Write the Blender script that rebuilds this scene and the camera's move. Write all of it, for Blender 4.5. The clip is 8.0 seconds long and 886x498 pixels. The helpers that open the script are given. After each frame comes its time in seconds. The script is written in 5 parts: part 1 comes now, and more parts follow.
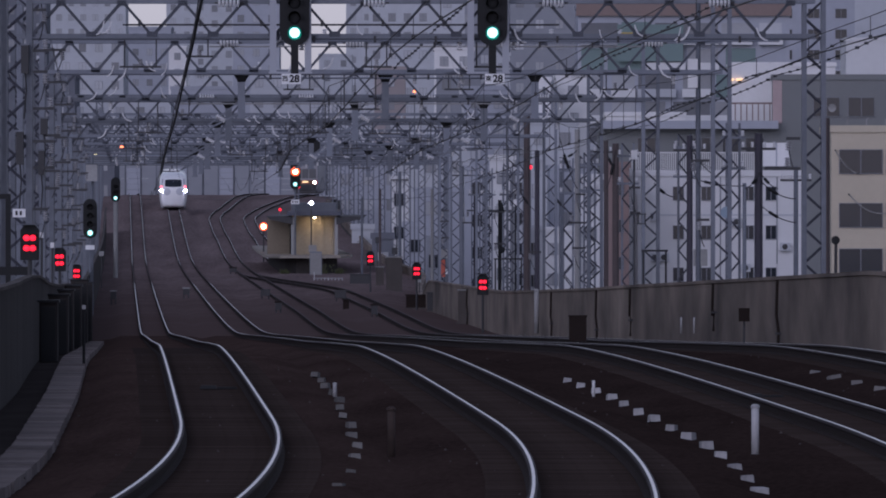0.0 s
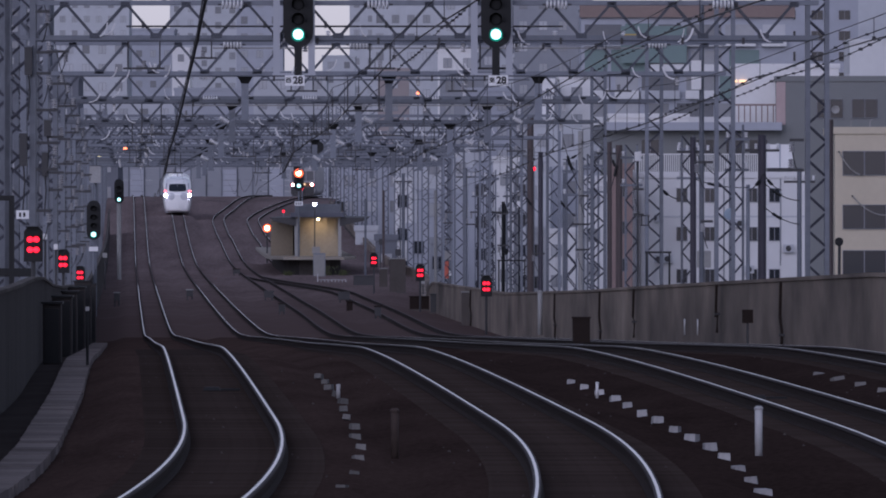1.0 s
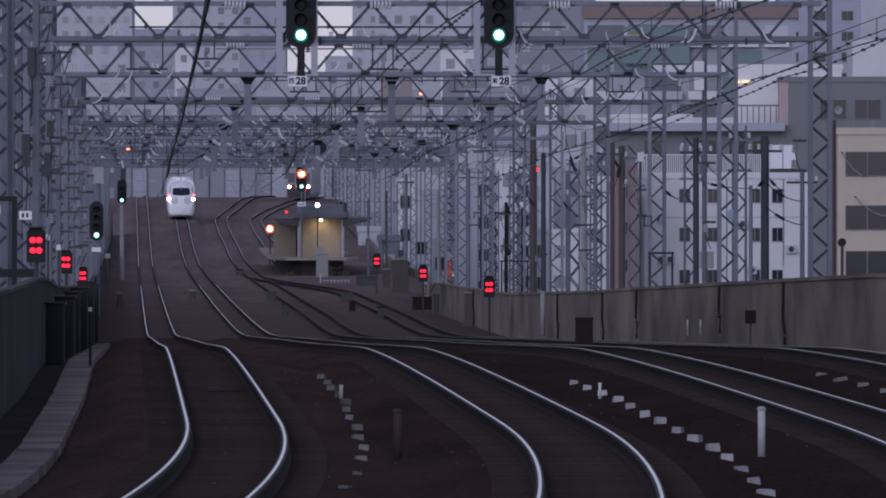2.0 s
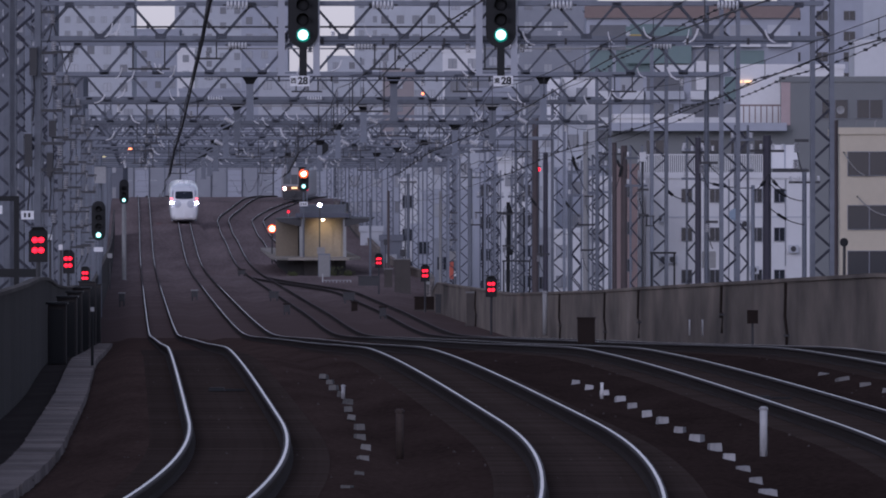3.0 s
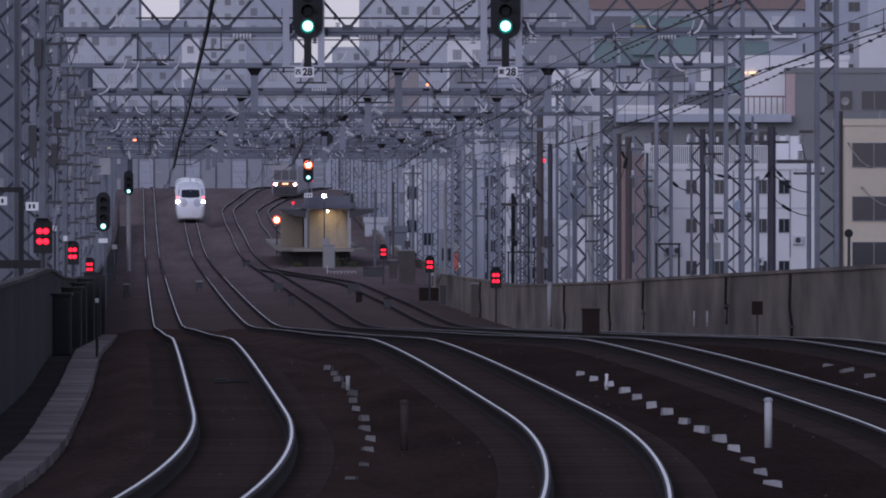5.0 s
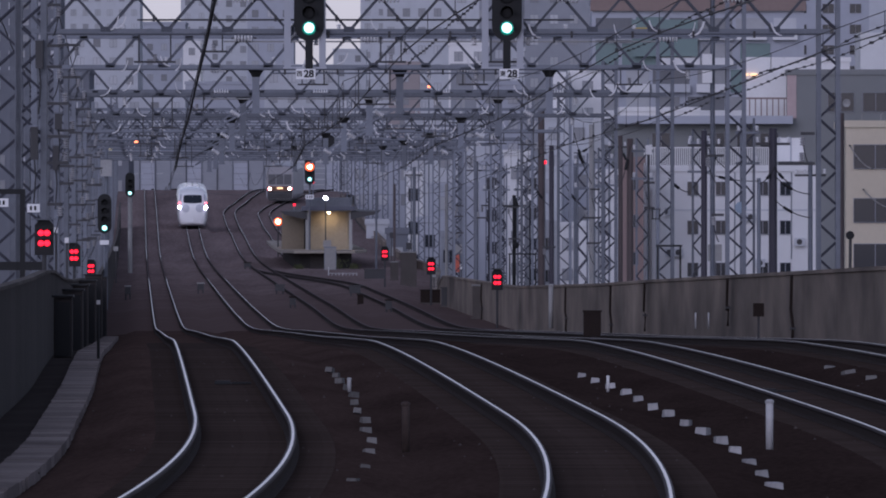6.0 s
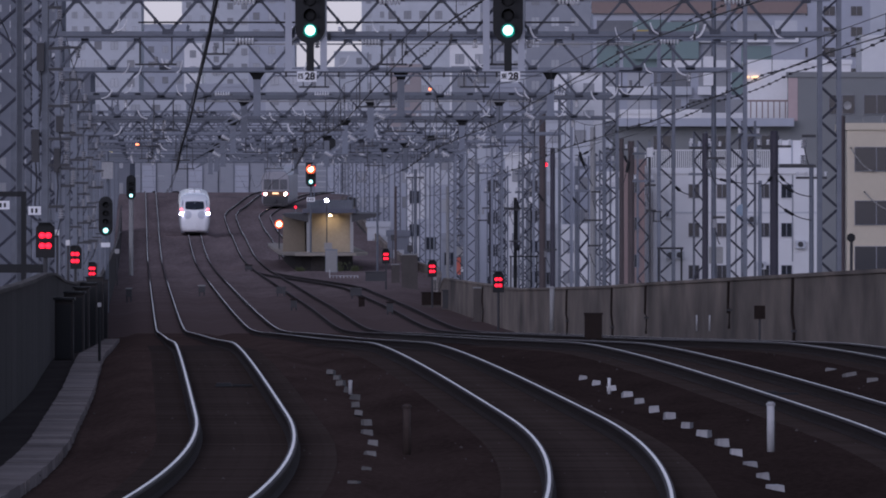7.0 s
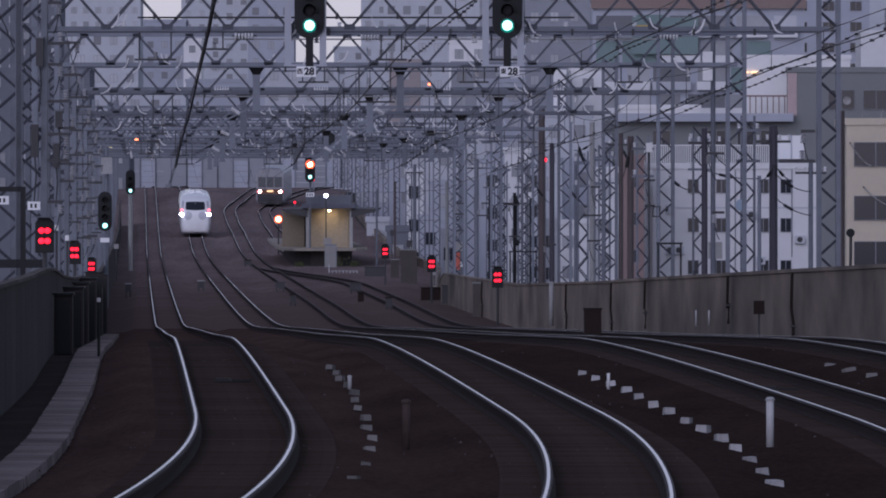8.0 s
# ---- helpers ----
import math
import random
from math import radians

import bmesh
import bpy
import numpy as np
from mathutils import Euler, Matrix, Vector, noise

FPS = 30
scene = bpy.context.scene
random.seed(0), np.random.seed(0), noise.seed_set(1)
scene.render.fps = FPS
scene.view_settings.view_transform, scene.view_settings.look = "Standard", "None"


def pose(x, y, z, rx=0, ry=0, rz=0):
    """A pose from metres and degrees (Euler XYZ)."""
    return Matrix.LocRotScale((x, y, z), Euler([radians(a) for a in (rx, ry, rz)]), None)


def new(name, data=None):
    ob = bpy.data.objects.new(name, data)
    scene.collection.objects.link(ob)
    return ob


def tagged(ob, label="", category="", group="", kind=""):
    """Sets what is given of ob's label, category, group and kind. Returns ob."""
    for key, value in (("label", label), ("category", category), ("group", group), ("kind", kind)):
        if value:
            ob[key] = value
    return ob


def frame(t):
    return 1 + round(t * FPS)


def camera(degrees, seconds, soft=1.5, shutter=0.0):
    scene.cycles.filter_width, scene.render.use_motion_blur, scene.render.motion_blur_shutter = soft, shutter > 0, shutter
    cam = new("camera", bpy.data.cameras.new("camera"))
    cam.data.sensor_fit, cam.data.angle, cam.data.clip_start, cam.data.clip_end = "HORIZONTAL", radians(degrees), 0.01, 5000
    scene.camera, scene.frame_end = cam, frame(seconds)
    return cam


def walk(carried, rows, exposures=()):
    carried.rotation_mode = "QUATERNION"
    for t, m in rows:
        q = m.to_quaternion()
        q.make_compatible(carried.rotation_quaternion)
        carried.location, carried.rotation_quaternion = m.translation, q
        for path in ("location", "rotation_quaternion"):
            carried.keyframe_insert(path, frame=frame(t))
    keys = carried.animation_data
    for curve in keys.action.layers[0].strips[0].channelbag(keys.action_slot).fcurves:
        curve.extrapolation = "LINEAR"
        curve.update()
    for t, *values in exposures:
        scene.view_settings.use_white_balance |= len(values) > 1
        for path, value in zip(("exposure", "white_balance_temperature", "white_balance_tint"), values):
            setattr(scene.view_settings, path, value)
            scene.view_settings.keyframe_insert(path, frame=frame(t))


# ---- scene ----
# The camera stands on a platform end with a very long lens and sways a little.
EYE = (0.0, 0.0, 2.6)
F = 18000.0
cam = camera(4.988, 8.0, soft=1.9)
SWAY = ((0, -27.5, 4.3), (0.5, -24.3, 3.6), (1, -21.3, 7.1), (1.5, -18.5, 8.3), (3, -12.6, 8.0), (3.5, -10.5, 3.6),
        (4, -7.7, -4), (4.5, -5.4, -8.8), (5.25, -3.8, -6.6), (6, -2, -4.4), (6.5, -2, -1.5), (7, 0, 0), (7.5, -6.5, 0.6), (8, -1.2, -8.6))
walk(cam, [(t, pose(*EYE, 90 - math.degrees((102 - dy) / F), 0, math.degrees(dx / F))) for t, dx, dy in SWAY],
     exposures=[(0, -0.1, 5420, 29), (0.4, 0.1, 5420, 29), (8, 0.1, 5420, 29)])

# ---- light: an overcast sky at dusk ----
world = bpy.data.worlds.new("World")
scene.world = world
world.use_nodes = True
wn = world.node_tree.nodes
sky = wn.new("ShaderNodeTexSky")
sky.sky_type, sky.sun_disc = "NISHITA", False
sky.sun_elevation, sky.sun_rotation = radians(24), radians(200)
sky.air_density, sky.dust_density, sky.ozone_density = 1.3, 0.6, 1.5
pale = wn.new("ShaderNodeHueSaturation")  # cloud cover takes most of the blue away
pale.inputs["Saturation"].default_value = 0.35
world.node_tree.links.new(sky.outputs[0], pale.inputs["Color"])
world.node_tree.links.new(pale.outputs[0], wn["Background"].inputs[0])
wn["Background"].inputs[1].default_value = 0.075
sun = new("sun", bpy.data.lights.new("sun", "SUN"))
sun.data.energy, sun.data.angle, sun.data.color = 0.5, radians(40), (1.0, 0.93, 0.88)
sun.rotation_euler = (radians(66), 0, radians(-20))


# ---- materials ----
def mat(name, color, rough=0.6, metal=0.0, grain=8.0, spread=0.25, bump=0.15, stain=0.3, vary=0.0, coat=0.0, spec=0.5, along=1.0):
    m = bpy.data.materials.new(name)
    m.use_nodes = True
    nt = m.node_tree
    n, l = nt.nodes, nt.links
    b = n["Principled BSDF"]
    tc = n.new("ShaderNodeTexCoord")
    fine, broad = n.new("ShaderNodeTexNoise"), n.new("ShaderNodeTexNoise")
    fine.inputs["Scale"].default_value, fine.inputs["Detail"].default_value = grain, 6
    broad.inputs["Scale"].default_value, broad.inputs["Detail"].default_value = grain * 0.07, 4
    coords = tc.outputs["Object"]
    if along != 1.0:  # drawn out along the line
        mp = n.new("ShaderNodeMapping")
        mp.inputs["Scale"].default_value = (1, along, 1)
        l.new(coords, mp.inputs[0])
        coords = mp.outputs[0]
    l.new(coords, fine.inputs["Vector"])
    l.new(coords, broad.inputs["Vector"])
    add = n.new("ShaderNodeMath")
    add.operation = "MULTIPLY_ADD"
    l.new(fine.outputs[0], add.inputs[0])
    add.inputs[1].default_value = spread
    mul = n.new("ShaderNodeMath")
    mul.operation = "MULTIPLY"
    l.new(broad.outputs[0], mul.inputs[0])
    mul.inputs[1].default_value = stain
    l.new(mul.outputs[0], add.inputs[2])
    last = add
    if vary:
        info = n.new("ShaderNodeObjectInfo")
        rnd = n.new("ShaderNodeMath")
        rnd.operation = "MULTIPLY_ADD"
        l.new(info.outputs["Random"], rnd.inputs[0])
        rnd.inputs[1].default_value = vary
        l.new(add.outputs[0], rnd.inputs[2])
        last = rnd
    off = n.new("ShaderNodeMath")
    off.operation = "ADD"
    l.new(last.outputs[0], off.inputs[0])
    off.inputs[1].default_value = 1 - (spread + stain + vary) / 2
    mix = n.new("ShaderNodeVectorMath")
    mix.operation = "SCALE"
    mix.inputs[0].default_value = color
    l.new(off.outputs[0], mix.inputs["Scale"])
    l.new(mix.outputs[0], b.inputs["Base Color"])
    b.inputs["Roughness"].default_value, b.inputs["Metallic"].default_value = rough, metal
    b.inputs["Coat Weight"].default_value, b.inputs["Specular IOR Level"].default_value = coat, spec
    if bump:
        bp = n.new("ShaderNodeBump")
        bp.inputs["Strength"].default_value, bp.inputs["Distance"].default_value = bump, 0.03
        l.new(fine.outputs[0], bp.inputs["Height"])
        l.new(bp.outputs[0], b.inputs["Normal"])
    return m


def glow(name, color, strength):
    m = bpy.data.materials.new(name)
    m.use_nodes = True
    b = m.node_tree.nodes["Principled BSDF"]
    b.inputs["Base Color"].default_value = (*color, 1)
    b.inputs["Emission Color"].default_value, b.inputs["Emission Strength"].default_value = (*color, 1), strength
    return m


def glass(name, color=(0.02, 0.025, 0.035), rough=0.08):
    m = bpy.data.materials.new(name)
    m.use_nodes = True
    b = m.node_tree.nodes["Principled BSDF"]
    b.inputs["Base Color"].default_value, b.inputs["Roughness"].default_value = (*color, 1), rough
    return m


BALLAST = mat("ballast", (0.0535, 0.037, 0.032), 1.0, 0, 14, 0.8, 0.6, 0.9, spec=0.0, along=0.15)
GREYBALLAST = mat("hazed_ballast", (0.206, 0.163, 0.159), 1.0, 0, 5, 0.9, 0.1, 0.9, spec=0.0, along=0.06)


def haze_blend(m, near_tone, a, e):
    """Blends the near tone into the paler far one between a and e, in uneven patches: haze put into the colour."""
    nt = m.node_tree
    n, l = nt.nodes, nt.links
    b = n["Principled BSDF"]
    greyish = b.inputs["Base Color"].links[0].from_socket
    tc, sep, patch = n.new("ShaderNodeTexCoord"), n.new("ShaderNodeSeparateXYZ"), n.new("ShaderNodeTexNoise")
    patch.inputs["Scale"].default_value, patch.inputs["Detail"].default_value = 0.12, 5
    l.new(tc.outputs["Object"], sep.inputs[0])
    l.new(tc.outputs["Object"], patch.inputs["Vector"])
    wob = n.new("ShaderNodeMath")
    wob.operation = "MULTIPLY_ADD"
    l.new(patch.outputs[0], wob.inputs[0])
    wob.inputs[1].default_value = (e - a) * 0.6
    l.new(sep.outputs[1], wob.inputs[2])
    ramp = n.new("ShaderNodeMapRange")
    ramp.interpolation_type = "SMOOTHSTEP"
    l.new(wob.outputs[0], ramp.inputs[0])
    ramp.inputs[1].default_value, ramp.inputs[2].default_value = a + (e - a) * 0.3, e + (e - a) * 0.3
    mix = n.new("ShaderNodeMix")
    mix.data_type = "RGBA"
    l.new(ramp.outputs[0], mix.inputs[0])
    mix.inputs[6].default_value = (*near_tone, 1)
    l.new(greyish, mix.inputs[7])
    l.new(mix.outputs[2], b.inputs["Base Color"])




def tone_across(m, a, e, left, right):
    """Lighter on one side of the line and darker on the other, with an uneven border."""
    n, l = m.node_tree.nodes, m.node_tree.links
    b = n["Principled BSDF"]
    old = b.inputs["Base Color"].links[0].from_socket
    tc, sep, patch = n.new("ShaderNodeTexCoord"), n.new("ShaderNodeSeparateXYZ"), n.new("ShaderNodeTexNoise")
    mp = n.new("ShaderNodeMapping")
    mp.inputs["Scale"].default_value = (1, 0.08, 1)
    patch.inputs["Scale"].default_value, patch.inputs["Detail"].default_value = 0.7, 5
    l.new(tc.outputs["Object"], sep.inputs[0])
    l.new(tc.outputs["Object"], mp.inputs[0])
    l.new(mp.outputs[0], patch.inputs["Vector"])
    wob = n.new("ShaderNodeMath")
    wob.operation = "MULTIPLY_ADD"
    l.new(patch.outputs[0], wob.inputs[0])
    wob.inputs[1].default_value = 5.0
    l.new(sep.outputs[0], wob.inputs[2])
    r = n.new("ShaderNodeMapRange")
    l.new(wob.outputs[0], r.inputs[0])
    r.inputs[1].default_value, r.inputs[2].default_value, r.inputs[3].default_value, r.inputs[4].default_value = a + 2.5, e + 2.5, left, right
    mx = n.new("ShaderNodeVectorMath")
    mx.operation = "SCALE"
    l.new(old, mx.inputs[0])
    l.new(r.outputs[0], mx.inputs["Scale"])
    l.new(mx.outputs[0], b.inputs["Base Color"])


tone_across(BALLAST, -3.8, 1.2, 1.38, 0.76)
haze_blend(GREYBALLAST, (0.118, 0.088, 0.082), 400, 780)
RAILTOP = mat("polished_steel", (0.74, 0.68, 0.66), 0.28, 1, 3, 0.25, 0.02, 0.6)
DULLSTEEL = mat("dull_rail_steel", (0.06, 0.052, 0.054), 0.75, 0.0, 8, 0.6, 0.1, 0.7, spec=0.1)


def glint_gap(m, dim_tone, a, e, soft):
    """The glint missing from the rail heads between a and e, put into colour and roughness, soft at its ends."""
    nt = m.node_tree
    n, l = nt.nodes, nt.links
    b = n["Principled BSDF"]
    lit_tone = b.inputs["Base Color"].links[0].from_socket
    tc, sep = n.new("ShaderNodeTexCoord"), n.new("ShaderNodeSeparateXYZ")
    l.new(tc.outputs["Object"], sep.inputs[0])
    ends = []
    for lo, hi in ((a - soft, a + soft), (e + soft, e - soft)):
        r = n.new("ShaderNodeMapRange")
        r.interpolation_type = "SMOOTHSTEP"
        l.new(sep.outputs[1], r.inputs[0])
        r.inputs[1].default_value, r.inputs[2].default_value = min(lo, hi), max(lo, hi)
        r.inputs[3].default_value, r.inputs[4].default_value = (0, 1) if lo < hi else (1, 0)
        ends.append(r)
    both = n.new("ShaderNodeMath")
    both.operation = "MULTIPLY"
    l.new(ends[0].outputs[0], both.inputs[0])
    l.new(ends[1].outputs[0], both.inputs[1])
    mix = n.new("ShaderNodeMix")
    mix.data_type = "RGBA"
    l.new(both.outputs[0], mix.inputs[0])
    l.new(lit_tone, mix.inputs[6])
    mix.inputs[7].default_value = (*dim_tone, 1)
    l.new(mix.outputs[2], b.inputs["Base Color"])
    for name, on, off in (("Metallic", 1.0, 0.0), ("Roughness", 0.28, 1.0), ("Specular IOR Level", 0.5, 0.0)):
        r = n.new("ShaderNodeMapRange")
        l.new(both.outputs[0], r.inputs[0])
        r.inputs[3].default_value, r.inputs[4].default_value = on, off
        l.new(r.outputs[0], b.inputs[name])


# tracks 3 to 5 have their lost glint painted over a longer stretch
DIMRAILTOP = mat("dimmed_rail_steel", (0.70, 0.64, 0.62), 0.28, 1, 3, 0.25, 0.02, 0.6)
glint_gap(RAILTOP, (0.14, 0.11, 0.105), 625, 765, 18)
glint_gap(DIMRAILTOP, (0.17, 0.14, 0.135), 345, 790, 35)
RUST = mat("rusty_rail", (0.03, 0.022, 0.02), 0.9, 0, 20, 0.5, 0.3, spec=0.1)
SLEEPER = mat("old_concrete_sleeper", (0.051, 0.040, 0.036), 1.0, 0, 12, 0.5, 0.4, 0.5, 0.3, spec=0.0)
CONC = mat("weathered_concrete", (0.10, 0.09, 0.085), 0.95, 0, 5, 0.35, 0.3, 0.9, 0.25, spec=0.1)
PALECONC = mat("pale_concrete", (0.30, 0.30, 0.30), 0.9, 0, 9, 0.3, 0.3, 0.4, 0.3, spec=0.1)
LID = mat("soiled_concrete_lid", (0.245, 0.217, 0.206), 1.0, 0, 9, 0.6, 0.3, 0.9, 0.35, spec=0.0)
GALV = mat("galvanised_steel", (0.150, 0.165, 0.20), 0.5, 0.2, 6, 0.4, 0.05, 0.7, 0.6)
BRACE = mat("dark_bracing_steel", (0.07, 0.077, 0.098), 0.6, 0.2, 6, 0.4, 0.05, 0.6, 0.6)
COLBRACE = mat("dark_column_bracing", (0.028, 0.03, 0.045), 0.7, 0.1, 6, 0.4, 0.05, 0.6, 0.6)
DARKSTEEL = mat("dark_painted_steel", (0.05, 0.05, 0.055), 0.6, 0.2, 6, 0.2, 0.05)
FENCE = mat("dark_fence_panel", (0.050, 0.045, 0.045), 0.9, 0, 4, 0.5, 0.1, 0.6, 0.3, spec=0.1)
BLACK = mat("matt_black", (0.006, 0.007, 0.009), 0.7, 0, 5, 0.2, 0)
WHITEPAINT = mat("white_paint", (0.75, 0.75, 0.76), 0.5, 0, 9, 0.12, 0.05, 0.2)
TRAINWHITE = mat("train_white_paint", (0.92, 0.93, 0.95), 0.25, 0, 3, 0.05, 0, 0.08, coat=0.5)
FASCIA = mat("blue_grey_fascia", (0.085, 0.09, 0.12), 0.6, 0, 3, 0.2, 0, 0.3)
NOSEGREY = mat("train_dark_grey_paint", (0.20, 0.21, 0.25), 0.3, 0, 3, 0.05, 0, 0.08)
CHEEK = mat("train_grey_paint", (0.38, 0.40, 0.46), 0.3, 0, 3, 0.05, 0, 0.08)
CHEEKPALE = mat("train_pale_grey_paint", (0.58, 0.60, 0.66), 0.3, 0, 3, 0.05, 0, 0.08)
WIRE = mat("old_copper_wire", (0.035, 0.035, 0.04), 0.6, 0.3, 5, 0.2, 0)
WORN = mat("worn_white_paint", (0.42, 0.42, 0.43), 0.7, 0, 12, 0.4, 0.1, 0.4, 0.4)
PORCELAIN = mat("porcelain", (0.72, 0.72, 0.74), 0.3, 0, 5, 0.1, 0)
SOOTY = mat("soiled_porcelain", (0.34, 0.34, 0.36), 0.5, 0, 5, 0.3, 0, 0.4, 0.5)
BROWN = mat("brown_paint", (0.026, 0.019, 0.017), 0.8, 0, 9, 0.3, 0.1, spec=0.1)
PLATE = mat("enamel_plate", (0.82, 0.83, 0.85), 0.5, 0, 9, 0.05, 0, 0.1)
GLASS = glass("dark_window_glass")
CABGLASS = glass("pale_cab_glass", (0.11, 0.115, 0.13), 0.2)
GREEN = glow("signal_green", (0.6, 1.0, 0.86), 2.2)
# Halo of the green and amber lamps, added as a glowing ring round the lens.
GREENHALO = glow("signal_green_halo", (0.0, 0.4, 0.24), 0.28)
RED = glow("signal_red", (1.0, 0.014, 0.026), 2.2)
AMBER = glow("signal_amber", (1.0, 0.5, 0.2), 12)
AMBERHALO = glow("signal_amber_halo", (1.0, 0.13, 0.03), 1.4)
HEAD = glow("headlight", (1.0, 0.93, 0.95), 45)
TAIL = glow("tail_lamp", (1.0, 0.1, 0.1), 4)
WARM = glow("warm_lamp", (1.0, 0.72, 0.35), 22)
SIGNLIGHT = glow("display_light", (1.0, 0.62, 0.25), 1.6)
HALOGEN = glow("warm_headlight", (1.0, 0.74, 0.5), 18)
WHITELAMP = glow("white_lamp", (1.0, 0.98, 0.92), 25)


def streaked(name, color, dark):
    """Concrete with vertical rain streaks and blotches."""
    m = mat(name, color, 0.95, 0, 4, 0.3, 0.3, 0.6, 0.12, spec=0.1)
    n, l = m.node_tree.nodes, m.node_tree.links
    b = n["Principled BSDF"]
    tc, mp = n.new("ShaderNodeTexCoord"), n.new("ShaderNodeMapping")
    mp.inputs["Scale"].default_value = (1.0, 0.13, 0.35)
    st = n.new("ShaderNodeTexNoise")
    st.inputs["Scale"].default_value, st.inputs["Detail"].default_value = 1.0, 5
    rp = n.new("ShaderNodeValToRGB")
    rp.color_ramp.elements[0].position, rp.color_ramp.elements[1].position = 0.3, 0.72
    rp.color_ramp.elements[0].color, rp.color_ramp.elements[1].color = (dark, dark, dark, 1), (1.35, 1.3, 1.2, 1)
    mx = n.new("ShaderNodeVectorMath")
    mx.operation = "MULTIPLY"
    old = b.inputs["Base Color"].links[0].from_socket
    l.new(tc.outputs["Object"], mp.inputs[0])
    l.new(mp.outputs[0], st.inputs["Vector"])
    l.new(st.outputs[0], rp.inputs[0])
    l.new(old, mx.inputs[0])
    l.new(rp.outputs[0], mx.inputs[1])
    l.new(mx.outputs[0], b.inputs["Base Color"])
    return m


WALL = streaked("stained_parapet_concrete", (0.238, 0.206, 0.187), 0.45)


# ---- mesh tools ----
class Build:
    def __init__(self):
        self.v, self.f = [], []

    def add(self, verts, faces):
        k = len(self.v)
        self.v += [tuple(p) for p in verts]
        self.f += [tuple(k + i for i in q) for q in faces]
        return self

    def box(self, x0, y0, z0, x1, y1, z1):
        return self.add([(x0, y0, z0), (x1, y0, z0), (x1, y1, z0), (x0, y1, z0), (x0, y0, z1), (x1, y0, z1), (x1, y1, z1), (x0, y1, z1)],
                        [(3, 2, 1, 0), (4, 5, 6, 7), (0, 1, 5, 4), (1, 2, 6, 5), (2, 3, 7, 6), (3, 0, 4, 7)])

    def bar(self, a, b, w, h=None, sides=4):
        a, b = Vector(a), Vector(b)
        way = (b - a).normalized()
        up = Vector((0, 0, 1)) if abs(way.z) < 0.9 else Vector((0, 1, 0))
        s = way.cross(up).normalized()
        u = s.cross(way)
        h = w if h is None else h
        n = sides
        turn = math.pi / 4 if n == 4 else 0
        k = math.sqrt(0.5) if n == 4 else 0.5
        ring = [(s * (math.cos(turn + math.tau * i / n) * w * k) + u * (math.sin(turn + math.tau * i / n) * h * k)) for i in range(n)]
        return self.add([a + r for r in ring] + [b + r for r in ring],
                        [(i, (i + 1) % n, n + (i + 1) % n, n + i) for i in range(n)] + [tuple(range(n))[::-1], tuple(range(n, 2 * n))])

    def tube(self, pts, w, sides=5):
        n = len(pts)
        verts, faces = [], []
        for i, p in enumerate(pts):
            way = (Vector(pts[min(i + 1, n - 1)]) - Vector(pts[max(i - 1, 0)])).normalized()
            up = Vector((0, 0, 1)) if abs(way.z) < 0.9 else Vector((0, 1, 0))
            s = way.cross(up).normalized()
            u = s.cross(way)
            verts += [Vector(p) + s * (math.cos(math.tau * j / sides) * w / 2) + u * (math.sin(math.tau * j / sides) * w / 2) for j in range(sides)]
        for i in range(n - 1):
            for j in range(sides):
                k = (j + 1) % sides
                faces.append((i * sides + j, i * sides + k, (i + 1) * sides + k, (i + 1) * sides + j))
        return self.add(verts, faces + [tuple(range(sides))[::-1], tuple(range((n - 1) * sides, n * sides))])

    def loft(self, rings, close=True):
        n = len(rings[0])
        faces = [(i * n + j, i * n + (j + 1) % n, (i + 1) * n + (j + 1) % n, (i + 1) * n + j) for i in range(len(rings) - 1) for j in range(n)]
        if close:
            faces += [tuple(range(n))[::-1], tuple(range((len(rings) - 1) * n, len(rings) * n))]
        return self.add([p for r in rings for p in r], faces)

    def lathe(self, a, profile, sides=12):
        # profile of (radius, height) round the vertical axis through a
        return self.loft([[(a[0] + r * math.cos(math.tau * j / sides), a[1] + r * math.sin(math.tau * j / sides), a[2] + h) for j in range(sides)] for r, h in profile])

    def disc(self, x, y, z, r, t=0.05, sides=16, rz=None):
        # a round lens that faces the camera (towards -y)
        rz = r if rz is None else rz
        rings = [[(x + q * r * math.cos(math.tau * j / sides), y - k * t, z + q * rz * math.sin(math.tau * j / sides)) for j in range(sides)]
                 for q, k in ((1, 0), (1, 0.4), (0.75, 0.8), (0.3, 1.0))]
        return self.loft(rings)

    def mesh(self, name):
        me = bpy.data.meshes.new(name)
        me.from_pydata(self.v, [], self.f)
        bm = bmesh.new()
        bm.from_mesh(me)
        bmesh.ops.recalc_face_normals(bm, faces=bm.faces)
        bm.to_mesh(me)
        bm.free()
        return me


def part(name, b, material, parent=None, label="", smooth=False, kind=""):
    me = b if isinstance(b, bpy.types.Mesh) else b.mesh(name)
    if not me.materials:
        me.materials.append(material)
    if smooth:
        me.shade_smooth()
    ob = new(name, me)
    ob.parent = parent
    return tagged(ob, label, kind=kind)


def thing(name, m, label, category, group="", kind=""):
    ob = new(name)
    ob.matrix_basis = m
    ob.empty_display_size = 0.3
    return tagged(ob, label, category, group, kind)


